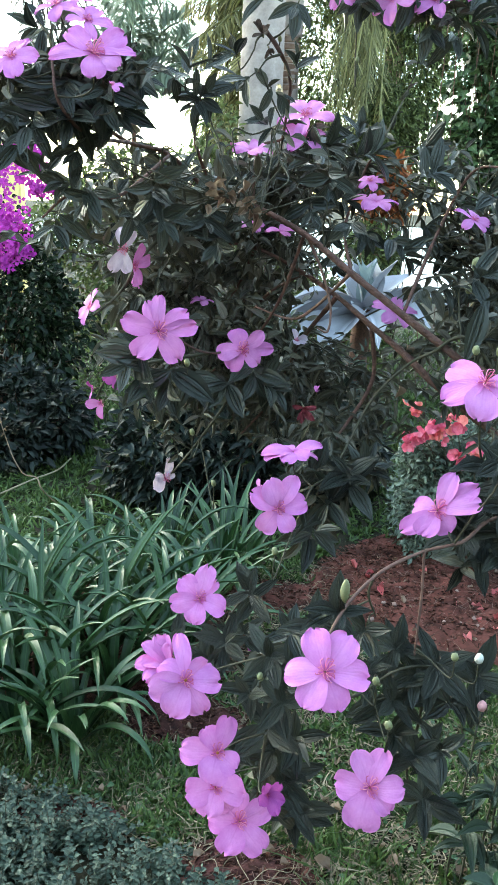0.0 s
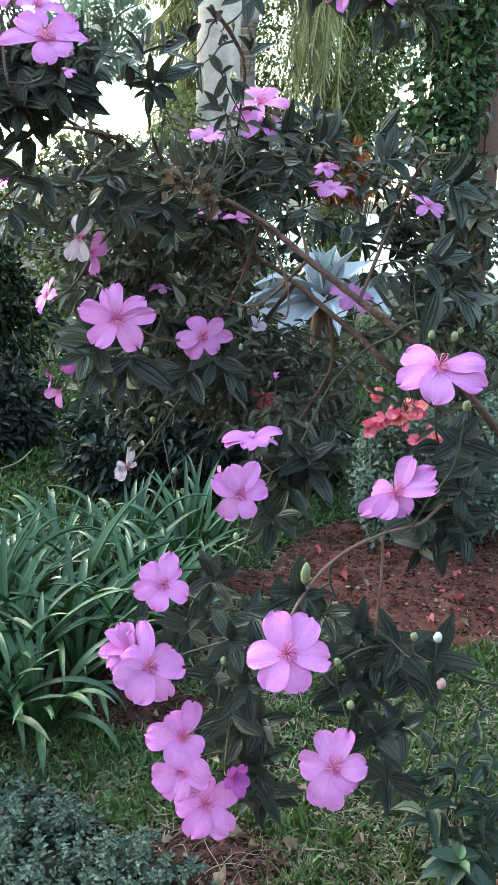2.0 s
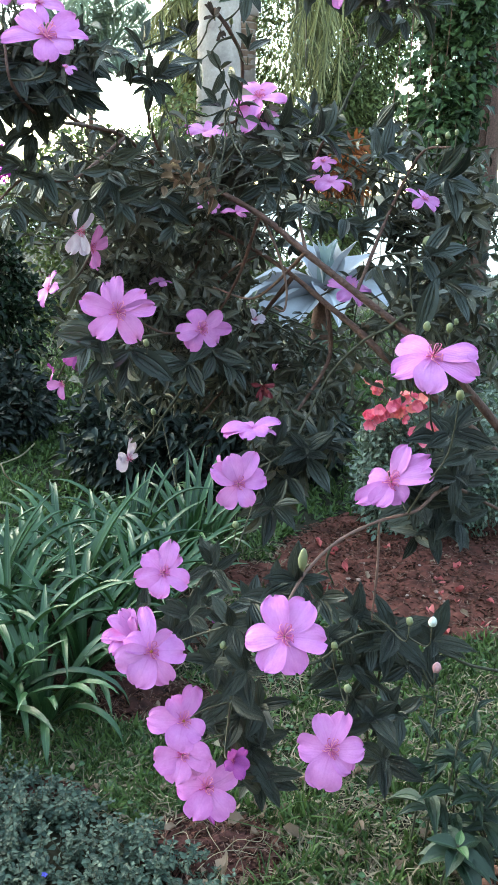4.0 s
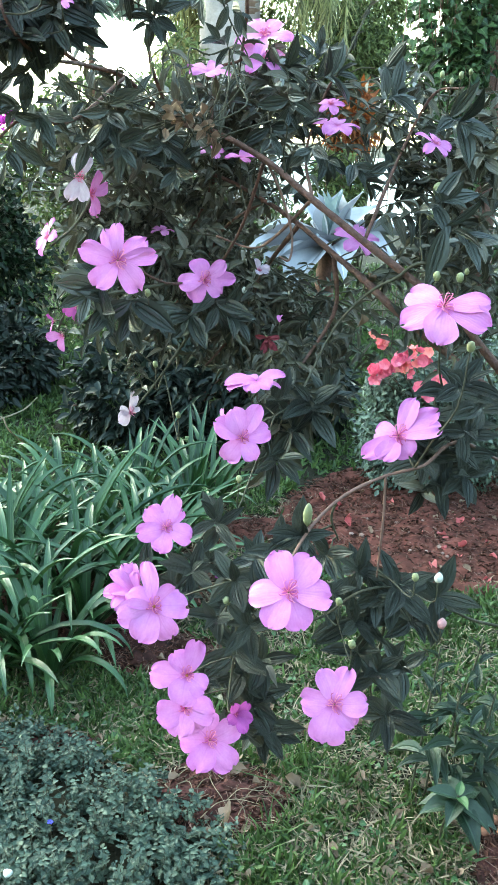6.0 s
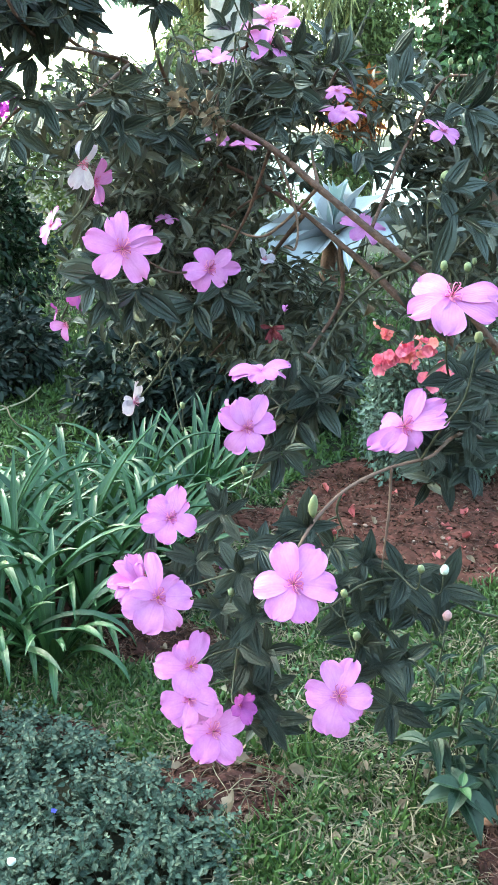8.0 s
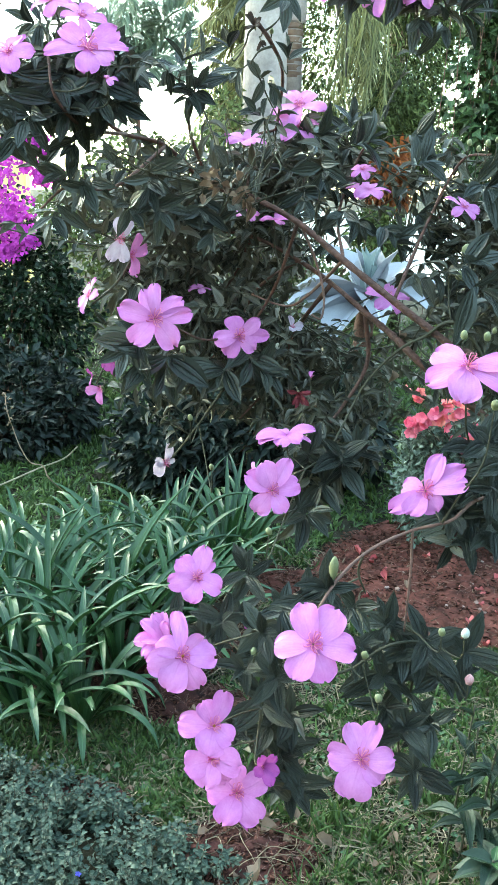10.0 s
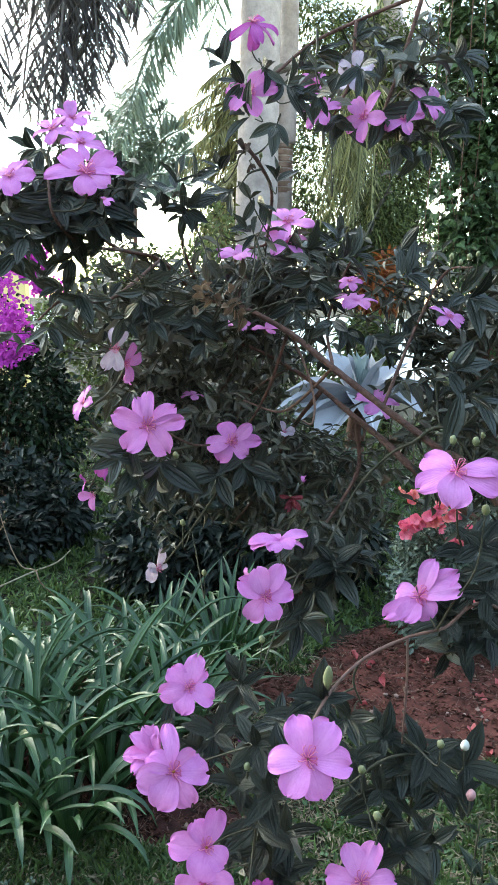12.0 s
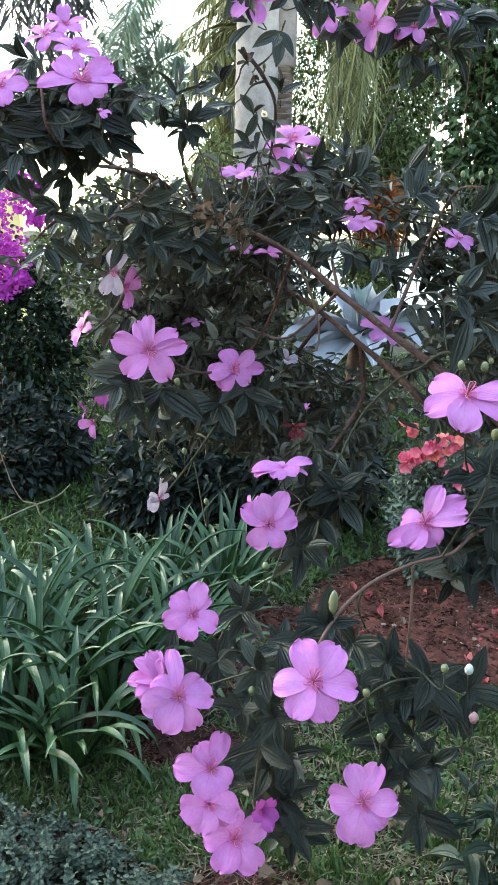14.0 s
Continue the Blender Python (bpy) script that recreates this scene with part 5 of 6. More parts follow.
branch([(0.129, 0.930, 1.462), (0.130, 1.050, 1.519), (0.158, 1.100, 1.595), (0.171, 1.080, 1.619)], 0.0025, 0.0014, "bark")
branch([(-0.165, 0.980, 1.614), (-0.195, 0.850, 1.613), (-0.212, 0.780, 1.640), (-0.223, 0.800, 1.685)], 0.0025, 0.0014, "bark")
branch([(-0.117, 1.020, 1.603), (-0.169, 0.900, 1.546), (-0.217, 0.850, 1.545), (-0.252, 0.850, 1.517)], 0.0025, 0.0014, "bark")
branch([(0.620, 1.000, 1.200), (0.550, 1.000, 1.700), (0.326, 0.950, 1.964), (0.233, 0.980, 1.952), (0.148, 1.000, 1.923), (0.089, 1.000, 1.894), (0.044, 0.970, 1.850), (0.008, 0.950, 1.816)], 0.0032, 0.0018, "bark")
branch([(0.233, 0.980, 1.952), (0.206, 0.970, 1.860), (0.186, 0.960, 1.801), (0.179, 0.950, 1.764)], 0.003, 0.0015, "bark")
branch([(0.148, 1.000, 1.923), (0.141, 0.970, 1.845), (0.119, 0.960, 1.793)], 0.0025, 0.0014, "bark")
branch([(0.002, 0.950, 1.753), (0.024, 0.950, 1.726), (0.041, 1.000, 1.696), (0.036, 1.060, 1.632)], 0.003, 0.002, "bark", "dark gnarled stub of branch")
branch([(-0.000, 1.100, 1.340), (-0.026, 1.100, 1.257), (-0.079, 1.100, 1.173), (-0.118, 1.130, 1.115)], 0.003, 0.0014, "twig")
branch([(-0.056, 1.000, 1.338), (-0.140, 0.950, 1.329), (-0.182, 0.920, 1.318), (-0.202, 0.920, 1.286)], 0.0025, 0.0012, "twig")
branch([(-0.057, 1.040, 1.553), (-0.138, 1.000, 1.483), (-0.178, 0.970, 1.421), (-0.212, 0.960, 1.390)], 0.003, 0.0014, "twig")
branch([(0.130, 1.100, 1.414), (0.084, 1.200, 1.326), (0.048, 1.200, 1.237), (-0.008, 1.150, 1.179)], 0.004, 0.0015, "bark")
branch([(0.177, 1.040, 1.379), (0.186, 1.050, 1.300), (0.145, 1.000, 1.241), (0.105, 0.900, 1.226)], 0.004, 0.0015, "bark")
branch([(0.005, 1.200, 1.476), (-0.033, 1.250, 1.395), (-0.098, 1.200, 1.360), (-0.151, 1.100, 1.390)], 0.003, 0.0014, "bark")
branch([(0.079, 1.150, 1.444), (0.016, 1.250, 1.386), (-0.023, 1.300, 1.307), (-0.101, 1.250, 1.212)], 0.003, 0.0014, "bark_pale")
branch([(0.129, 0.930, 1.462), (0.089, 1.000, 1.407), (0.059, 1.050, 1.384), (0.007, 1.100, 1.394)], 0.0025, 0.0012, "bark_pale")
branch([(0.006, 0.950, 1.747), (-0.004, 0.940, 1.736), (-0.007, 0.940, 1.725)], 0.0016, 0.0008, "twig")
branch([(0.013, 0.950, 1.738), (0.025, 0.940, 1.744), (0.033, 0.940, 1.752)], 0.0016, 0.0008, "twig")
branch([(0.025, 0.950, 1.722), (0.010, 0.940, 1.715), (0.001, 0.940, 1.704)], 0.0018, 0.0008, "twig")
branch([(0.620, 0.980, 0.370), (0.500, 0.850, 0.820), (0.342, 0.750, 0.956), (0.264, 0.690, 1.021), (0.218, 0.670, 1.046), (0.176, 0.650, 1.050), (0.140, 0.650, 1.020)], 0.0022, 0.0014, "twig")
branch([(0.218, 0.670, 1.046), (0.217, 0.690, 0.951), (0.210, 0.690, 0.888), (0.228, 0.690, 0.840)], 0.002, 0.0012, "twig")
branch([(0.140, 0.650, 1.020), (0.091, 0.650, 1.003), (0.041, 0.690, 0.990), (0.000, 0.750, 0.990), (-0.016, 0.790, 1.022), (0.004, 0.820, 1.048)], 0.002, 0.0013, "twig")
branch([(0.041, 0.690, 0.990), (0.037, 0.690, 0.928), (0.034, 0.710, 0.849), (0.050, 0.710, 0.808)], 0.002, 0.0013, "twig")
# open flowers
flower(0.077, 0.469, 1.155, 0.0385, (-0.07, -0.84, 0.54), 0, shape=((270, 0.94, 0.66), (338, 1.00, 0.72), (90, 1.01, 0.72), (34, 1.01, 0.77), (154, 0.91, 0.72), (210, 0.93, 0.72)))
flower(-0.055, 0.631, 1.041, 0.0378, (0.06, -0.85, 0.53), 0, label="double pink-violet flower with an upright folded petal", shape=((262, 1.09, 0.87), (300, 0.88, 0.74), (50, 0.85, 0.71), (354, 1.42, 0.52), (206, 1.09, 0.93), (88, 1.03, 0.84), (156, 1.08, 0.77)), heart=True)
flower(-0.077, 0.665, 1.040, 0.0310, (-0.22, -0.68, 0.69), 20, close=30, shape=((-50, 1.18, 0.80), (-10, 1.06, 0.80), (-30, 0.79, 0.68), (20, 0.90, 0.80), (250, 1.22, 0.92), (225, 1.06, 0.80), (205, 1.22, 0.92), (285, 1.22, 0.80)), ragged=0.7)
flower(-0.048, 0.748, 1.081, 0.0336, (0.12, -0.84, 0.53), 0, shape=((42, 0.93, 0.52), (316, 1.01, 0.83), (260, 1.11, 0.75), (13, 1.26, 0.75), (200, 0.93, 0.83), (115, 1.01, 0.83)))
flower(-0.018, 0.630, 0.951, 0.0360, (0.09, -0.78, 0.62), 0, shape=((337, 0.85, 0.73), (278, 1.19, 0.87), (128, 0.76, 0.76), (202, 0.91, 0.98), (23, 1.16, 0.69)), heart=True)
flower(-0.020, 0.660, 0.882, 0.0375, (0.02, -0.84, 0.54), 0, shape=((95, 0.94, 0.96), (254, 0.94, 0.96), (145, 0.87, 0.82), (190, 0.91, 0.86), (0, 0.70, 0.71)))
flower(0.010, 0.680, 0.818, 0.0411, (-0.01, -0.76, 0.65), 0, shape=((-8, 0.85, 0.68), (275, 0.92, 0.79), (62, 0.99, 0.79), (200, 0.99, 0.86), (140, 1.07, 0.86)))
flower(0.040, 0.635, 0.894, 0.0225, (0.30, -0.84, 0.45), 20, "petal_deep", close=42, shape=((-20, 0.97, 0.64), (40, 0.97, 0.64), (100, 1.03, 0.70), (160, 1.15, 0.70), (240, 0.97, 0.64)))
flower(0.153, 0.616, 0.923, 0.0439, (-0.22, -0.77, 0.60), 0, shape=((130, 0.75, 0.54), (333, 0.94, 0.61), (264, 0.90, 0.76), (80, 0.86, 0.68), (190, 1.09, 1.0), (14, 1.03, 0.64)))
flower(0.042, 0.752, 1.199, 0.0343, (0.03, -0.96, 0.28), 0, shape=((295, 1.13, 0.75), (150, 0.89, 0.67), (337, 1.09, 0.79), (217, 1.01, 0.79), (75, 1.01, 0.79), (26, 1.28, 0.67)))
flower(0.208, 0.664, 1.236, 0.0420, (-0.33, -0.85, 0.42), 0, shape=((140, 0.62, 0.63), (280, 0.65, 0.60), (200, 0.77, 0.63), (228, 1.08, 0.53), (18, 1.03, 0.51), (72, 1.12, 0.56), (46, 1.2, 0.54)))
flower(-0.105, 0.792, 1.397, 0.0444, (0.11, -0.98, 0.18), 0, shape=((334, 0.84, 0.43), (2, 0.93, 0.41), (77, 1.02, 0.49), (50, 0.93, 0.49), (287, 1.00, 0.61), (220, 0.90, 0.68), (140, 0.95, 0.68)))
flower(-0.009, 1.034, 1.339, 0.0418, (0.01, -0.98, 0.20), 0, shape=((344, 0.79, 0.69), (50, 0.93, 0.51), (86, 1.07, 0.51), (125, 0.75, 0.61), (210, 0.85, 0.67), (258, 0.91, 0.67)))
flower(0.221, 0.589, 1.391, 0.0412, (-0.22, -0.79, 0.57), 0, close=-6, shape=((78, 1.06, 0.56), (106, 1.12, 0.66), (300, 1.02, 0.74), (240, 1.04, 0.70), (186, 0.90, 0.82)))
flower(-0.161, 0.709, 1.678, 0.0450, (0.18, -0.78, 0.60), 0, shape=((130, 0.62, 0.49), (185, 0.62, 0.55), (312, 0.79, 0.55), (268, 0.96, 0.45), (48, 0.90, 0.49), (85, 0.90, 0.45)))
flower(-0.217, 0.800, 1.738, 0.0265, (-0.2, -0.65, 0.70), 20, petals=6)
flower(-0.181, 0.780, 1.720, 0.0250, (0.35, -0.60, 0.70), 40, petals=6)
flower(-0.205, 0.850, 1.760, 0.0240, (0.29, -0.65, 0.70), 0, close=20, petals=6)
flower(-0.253, 0.750, 1.678, 0.0310, (-0.15, -0.75, 0.62), 10, petals=6)
flower(-0.155, 0.780, 1.659, 0.0131, (0.06, -0.44, 0.90), 10, petals=3)
flower(0.067, 1.064, 1.664, 0.0391, (-0.14, -0.70, 0.70), 35)
flower(0.067, 1.050, 1.634, 0.0328, (0.08, -0.63, 0.78), 10)
flower(-0.008, 1.000, 1.612, 0.0330, (0.00, -0.29, 0.96), 20)
flower(0.008, 0.950, 1.816, 0.0356, (-0.22, -0.93, 0.30), 10)
flower(0.010, 0.900, 1.888, 0.0347, (0.04, -0.71, 0.71), 30, "petal_deep", close=-48, petals=8, label="wilting magenta flower hanging face down", ragged=0.8)
flower(0.101, 0.940, 1.796, 0.0270, (-0.27, -0.74, 0.62), 0)
flower(0.098, 1.040, 1.851, 0.0244, (0.09, -0.96, 0.27), 30)
flower(0.147, 0.975, 1.852, 0.0275, (-0.56, -0.82, 0.14), 10, "petal_pale", close=15)
flower(0.158, 0.940, 1.788, 0.0333, (-0.69, -0.70, 0.20), 30)
flower(0.209, 0.940, 1.786, 0.0295, (-0.29, -0.66, 0.69), 10)
flower(0.240, 0.940, 1.808, 0.0260, (0.25, -0.85, 0.46), 30)
flower(0.172, 1.060, 1.553, 0.0332, (0.06, -0.27, 0.96), 0)
flower(0.160, 1.050, 1.580, 0.0206, (-0.06, -0.52, 0.85), 20)
flower(0.288, 0.960, 1.534, 0.0257, (0.35, -0.62, 0.70), 30)
flower(0.208, 1.030, 1.402, 0.0345, (0.15, -0.60, 0.78), 15)
flower(0.039, 1.060, 1.507, 0.0256, (-0.01, -0.24, 0.97), 15)
flower(-0.001, 1.050, 1.515, 0.0188, (0.01, -0.48, 0.88), 15)
flower(-0.076, 1.120, 1.398, 0.0192, (0.02, -0.23, 0.97), 15)
flower(-0.169, 0.950, 1.480, 0.0350, (-0.35, -0.92, 0.16), 5, "petal_pale", label="faded almost white flower seen from its side", shape=((-14, 0.85, 0.5), (32, 0.8, 0.45), (165, 0.9, 0.55), (205, 1.0, 0.55)))
flower(-0.160, 0.970, 1.457, 0.0330, (0.93, -0.34, -0.15), 0, close=20, petals=4)
flower(-0.214, 0.950, 1.403, 0.0279, (-0.76, -0.53, 0.38), 20, close=5)
flower(-0.172, 0.900, 1.324, 0.0235, (-0.45, -0.80, -0.35), 100, "petal_deep", close=30, petals=3)
flower(-0.192, 0.900, 1.284, 0.0220, (-0.30, -0.85, -0.35), 190, close=30, petals=2)
flower(-0.206, 0.920, 1.298, 0.0153, (-0.74, -0.67, -0.03), 0, "petal_deep", close=40, petals=3)
flower(-0.129, 1.128, 1.104, 0.0304, (0.57, -0.70, 0.42), 0, "petal_pale", close=12, label="nearly white fading flower among dark leaves", shape=((24, 1.2, 0.62), (250, 1.0, 0.85), (285, 0.8, 0.6), (60, 0.6, 0.5)))
flower(0.059, 0.800, 1.255, 0.0341, (-0.10, -0.05, 0.99), 10, close=-4, shape=((90, 0.91, 0.63), (62, 1.15, 0.72), (250, 1.07, 0.84), (280, 1.15, 0.72), (200, 0.82, 0.63), (140, 0.74, 0.63), (330, 0.91, 0.72)))
flower(0.074, 1.140, 1.338, 0.0204, (0.23, -0.62, 0.75), 0, "petal_pale", close=25, petals=4)
flower(0.079, 0.950, 1.275, 0.0225, (0.11, -0.99, -0.12), 0, "petal_withered", close=48, petals=9, label="withered dark red flower", ragged=1.3)
flower(0.097, 0.970, 1.293, 0.0102, (-0.03, -0.30, 0.95), 0, close=60, petals=3)
flower(0.025, 0.800, 0.985, 0.0150, (0.26, -0.31, 0.91), 0, "petal_deep", close=20)
flower(0.021, 0.790, 1.205, 0.0171, (-0.72, -0.45, 0.52), 0, close=45, petals=3)
flower(0.002, 0.945, 1.744, 0.0175, (-0.25, -0.82, 0.51), 0, "petal_brown", close=50, label="shrivelled brown flower head", ragged=1.0)
flower(0.011, 0.945, 1.728, 0.0129, (0.30, -0.73, -0.62), 0, "petal_brown", close=55, label="shrivelled brown flower head", ragged=1.0)
# buds
bud(0.025, 0.600, 1.068, 0.0079, "bud_green", (0, -0.3, 1))
bud(0.139, 0.560, 1.092, 0.0070, "bud_green", (0, -0.3, 1))
bud(0.164, 0.600, 1.015, 0.0082, "bud_green", (0, -0.3, 1))
bud(0.226, 0.600, 1.099, 0.0073, "bud_green", (0, -0.3, 1))
bud(0.251, 0.600, 1.098, 0.0083, "bud_white", (0, -0.3, 1))
bud(0.267, 0.620, 1.029, 0.0097, "bud_pink", (0, -0.3, 1))
bud(0.267, 0.800, 1.388, 0.0081, "bud_green", (0, -0.3, 1))
bud(0.295, 0.800, 1.387, 0.0082, "bud_green", (0, -0.3, 1))
bud(0.296, 0.950, 1.478, 0.0123, "bud_green", (0, -0.3, 1))
bud(0.289, 0.950, 1.445, 0.0085, "bud_green", (0, -0.3, 1))
bud(0.039, 0.720, 1.159, 0.0071, "bud_green", (0, -0.3, 1))
bud(-0.045, 1.000, 1.144, 0.0074, "bud_green", (0, -0.3, 1))
bud(-0.078, 1.000, 1.221, 0.0073, "bud_green", (0, -0.3, 1))
bud(-0.076, 0.850, 1.351, 0.0069, "bud_green", (0, -0.3, 1))
bud(0.255, 0.600, 1.351, 0.0078, "bud_green", (0, -0.3, 1))
bud(0.297, 0.900, 1.612, 0.0059, "bud_green", (0, -0.3, 1))
bud(0.286, 0.900, 1.605, 0.0051, "bud_green", (0, -0.3, 1))
bud(0.274, 0.900, 1.612, 0.0055, "bud_green", (0, -0.3, 1))
bud(0.308, 0.900, 1.616, 0.0048, "bud_green", (0, -0.3, 1))
bud(-0.187, 0.950, 1.344, 0.0054, "bud_green", (0, -0.3, 1))
bud(-0.075, 0.950, 1.615, 0.0052, "bud_green", (0, -0.3, 1))
bud(-0.101, 0.950, 1.577, 0.0052, "bud_green", (0, -0.3, 1))
bud(-0.158, 0.950, 1.588, 0.0053, "bud_green", (0, -0.3, 1))
bud(-0.166, 0.950, 1.584, 0.0049, "bud_green", (0, -0.3, 1))
bud(0.057, 1.050, 1.624, 0.0049, "bud_green", (0, -0.3, 1))
bud(0.317, 0.850, 1.387, 0.0057, "bud_green", (0, -0.3, 1))
bud(0.123, 0.970, 1.723, 0.0046, "bud_green", (0, -0.3, 1))
bud(0.024, 0.950, 1.740, 0.0053, "bud_green", (0, -0.3, 1))
bud(0.051, 1.100, 1.314, 0.0069, "bud_white", (0, -0.3, 1))
bud(0.273, 0.640, 1.018, 0.0053, "bud_pink", (0, -0.3, 1))
bud(0.100, 0.550, 1.193, 0.0113, "long", (0, -0.3, 1))
# leafy twig ends, nearest first
spray(0.097, 0.560, 1.166, 0.0, -0.6, 0.5, 0.052, 11)
spray(0.076, 0.570, 1.150, 0.0, -0.6, 0.5, 0.049, 9)
spray(0.035, 0.600, 1.091, 0.0, -0.6, 0.5, 0.051, 10)
spray(0.051, 0.620, 1.025, 0.0, -0.6, 0.5, 0.054, 9)
spray(-0.015, 0.740, 1.026, 0.0, -0.6, 0.5, 0.055, 11)
spray(-0.035, 0.750, 1.000, 0.0, -0.6, 0.5, 0.048, 9)
spray(0.011, 0.790, 1.074, 0.0, -0.6, 0.5, 0.059, 11)
spray(-0.085, 0.760, 1.012, 0.0, -0.6, 0.5, 0.052, 9)
spray(0.034, 0.710, 0.934, 0.0, -0.6, 0.5, 0.074, 11)
spray(0.014, 0.670, 1.002, 0.0, -0.6, 0.5, 0.055, 9)
spray(0.067, 0.740, 0.831, 0.0, -0.6, 0.5, 0.080, 11)
spray(0.085, 0.750, 0.776, 0.0, -0.6, 0.5, 0.077, 10)
spray(0.051, 0.740, 0.877, 0.0, -0.6, 0.5, 0.069, 9)
spray(0.004, 0.740, 0.875, 0.0, -0.6, 0.5, 0.051, 8)
spray(0.222, 0.650, 1.059, 0.0, -0.6, 0.5, 0.071, 11)
spray(0.176, 0.650, 1.010, 0.0, -0.6, 0.5, 0.067, 11)
spray(0.212, 0.670, 0.931, 0.0, -0.6, 0.5, 0.071, 11)
spray(0.229, 0.670, 0.869, 0.0, -0.6, 0.5, 0.069, 10)
spray(0.274, 0.670, 1.034, 0.0, -0.6, 0.5, 0.073, 10)
spray(0.154, 0.670, 1.037, 0.0, -0.6, 0.5, 0.058, 9)
spray(0.180, 0.680, 1.061, 0.0, -0.6, 0.5, 0.056, 9)
spray(0.283, 0.720, 1.205, 0.0, -0.6, 0.5, 0.064, 10)
spray(0.280, 0.680, 1.292, 0.0, -0.6, 0.5, 0.058, 10)
spray(0.261, 0.720, 1.190, 0.0, -0.6, 0.5, 0.059, 9)
spray(0.286, 0.720, 1.165, 0.0, -0.6, 0.5, 0.060, 9)
spray(0.293, 0.700, 1.231, 0.0, -0.6, 0.5, 0.055, 8)
spray(0.250, 0.700, 1.205, 0.0, -0.6, 0.5, 0.054, 9)
spray(0.300, 0.700, 1.178, 0.0, -0.6, 0.5, 0.060, 9)
spray(0.305, 0.700, 1.262, 0.0, -0.6, 0.5, 0.056, 9)
spray(0.088, 0.820, 1.224, 0.0, -0.6, 0.5, 0.058, 10)
spray(0.128, 0.820, 1.225, 0.0, -0.6, 0.5, 0.058, 10)
spray(0.111, 0.820, 1.187, 0.0, -0.6, 0.5, 0.059, 10)
spray(0.153, 0.850, 1.227, 0.0, -0.6, 0.5, 0.050, 9)
spray(0.093, 0.800, 1.153, 0.0, -0.6, 0.5, 0.055, 8)
spray(0.072, 0.850, 1.233, 0.0, -0.6, 0.5, 0.046, 9)
spray(-0.128, 0.860, 1.324, 0.00, -0.3, -1.00, 0.068)
spray(-0.099, 0.860, 1.317, 0.17, -0.3, -0.98, 0.068)
spray(-0.073, 0.900, 1.317, 0.50, -0.3, -0.87, 0.062)
spray(-0.148, 0.850, 1.348, -0.50, -0.3, -0.87, 0.062)
spray(0.010, 1.050, 1.296, 0.50, -0.3, -0.87, 0.065)
spray(0.036, 1.050, 1.279, 0.87, -0.3, -0.50, 0.065)
spray(-0.033, 1.050, 1.277, -0.34, -0.3, -0.94, 0.065)
spray(-0.141, 0.900, 1.361, -0.94, -0.3, 0.34, 0.057)
spray(-0.213, 0.810, 1.655, -0.17, -0.3, -0.98, 0.059, 7)
spray(-0.170, 0.810, 1.643, 0.17, -0.3, -0.98, 0.061, 7)
spray(-0.161, 0.860, 1.695, 0.94, -0.3, -0.34, 0.046, 7)
spray(-0.134, 0.860, 1.676, 0.98, -0.3, -0.17, 0.049, 7)
spray(-0.249, 0.780, 1.608, -0.09, -0.3, -1.00, 0.045, 7)
spray(-0.207, 0.810, 1.624, 0.00, -0.3, -1.00, 0.055, 7)
spray(-0.165, 0.840, 1.627, 0.09, -0.3, -1.00, 0.054, 7)
spray(-0.257, 0.860, 1.726, -1.00, -0.3, 0.00, 0.047, 7)
spray(-0.082, 0.900, 1.702, 0.17, -0.3, 0.98, 0.045, 7)
spray(-0.064, 0.900, 1.668, 0.98, -0.3, -0.17, 0.050, 7)
spray(-0.075, 0.900, 1.654, -0.50, -0.3, -0.87, 0.042, 7)
spray(-0.125, 0.900, 1.547, 0.00, -0.3, -1.00, 0.050, 7)
spray(-0.198, 0.860, 1.539, -0.17, -0.3, -0.98, 0.052, 7)
spray(-0.224, 0.850, 1.559, -0.98, -0.3, -0.17, 0.055, 7)
spray(-0.239, 0.850, 1.503, -0.34, -0.3, -0.94, 0.048, 7)
spray(-0.250, 0.860, 1.579, -0.17, -0.3, 0.98, 0.035, 7)
spray(-0.148, 0.900, 1.518, 0.50, -0.3, -0.87, 0.047, 7)
spray(-0.111, 0.900, 1.518, 0.17, -0.3, -0.98, 0.050, 7)
spray(-0.063, 0.950, 1.518, 0.17, -0.3, -0.98, 0.049, 7)
spray(-0.047, 0.950, 1.488, 0.00, -0.3, -1.00, 0.047, 7)
spray(-0.107, 1.000, 1.579, -0.87, -0.3, 0.50, 0.046, 7)
spray(-0.186, 1.000, 1.577, -0.98, -0.3, 0.17, 0.039, 7)
spray(-0.021, 1.050, 1.582, -0.17, -0.3, 0.98, 0.047, 7)
spray(0.017, 1.050, 1.583, 0.94, -0.3, 0.34, 0.047, 7)
spray(0.069, 1.050, 1.608, -0.87, -0.3, 0.50, 0.053, 7)
spray(0.102, 1.050, 1.624, 1.00, -0.3, 0.00, 0.053, 7)
spray(0.142, 1.050, 1.649, 0.26, -0.3, 0.97, 0.048, 7)
spray(0.168, 1.050, 1.618, 1.00, -0.3, 0.09, 0.060, 7)
spray(0.240, 1.050, 1.628, 0.98, -0.3, -0.17, 0.048, 6)
spray(0.100, 1.000, 1.567, 0.17, -0.3, -0.98, 0.049, 7)
spray(0.077, 1.000, 1.535, 0.00, -0.3, -1.00, 0.049, 7)
spray(0.260, 1.100, 1.520, 0.87, -0.3, -0.50, 0.050, 6)
spray(0.156, 1.000, 1.508, 0.40, -0.3, -0.80, 0.046, 5)
spray(0.130, 1.000, 1.520, -0.40, -0.3, -0.80, 0.046, 5)
spray(0.194, 1.000, 1.500, 0.50, -0.3, -0.70, 0.046, 5)
spray(0.214, 1.000, 1.478, 0.50, -0.3, -0.70, 0.044, 5)
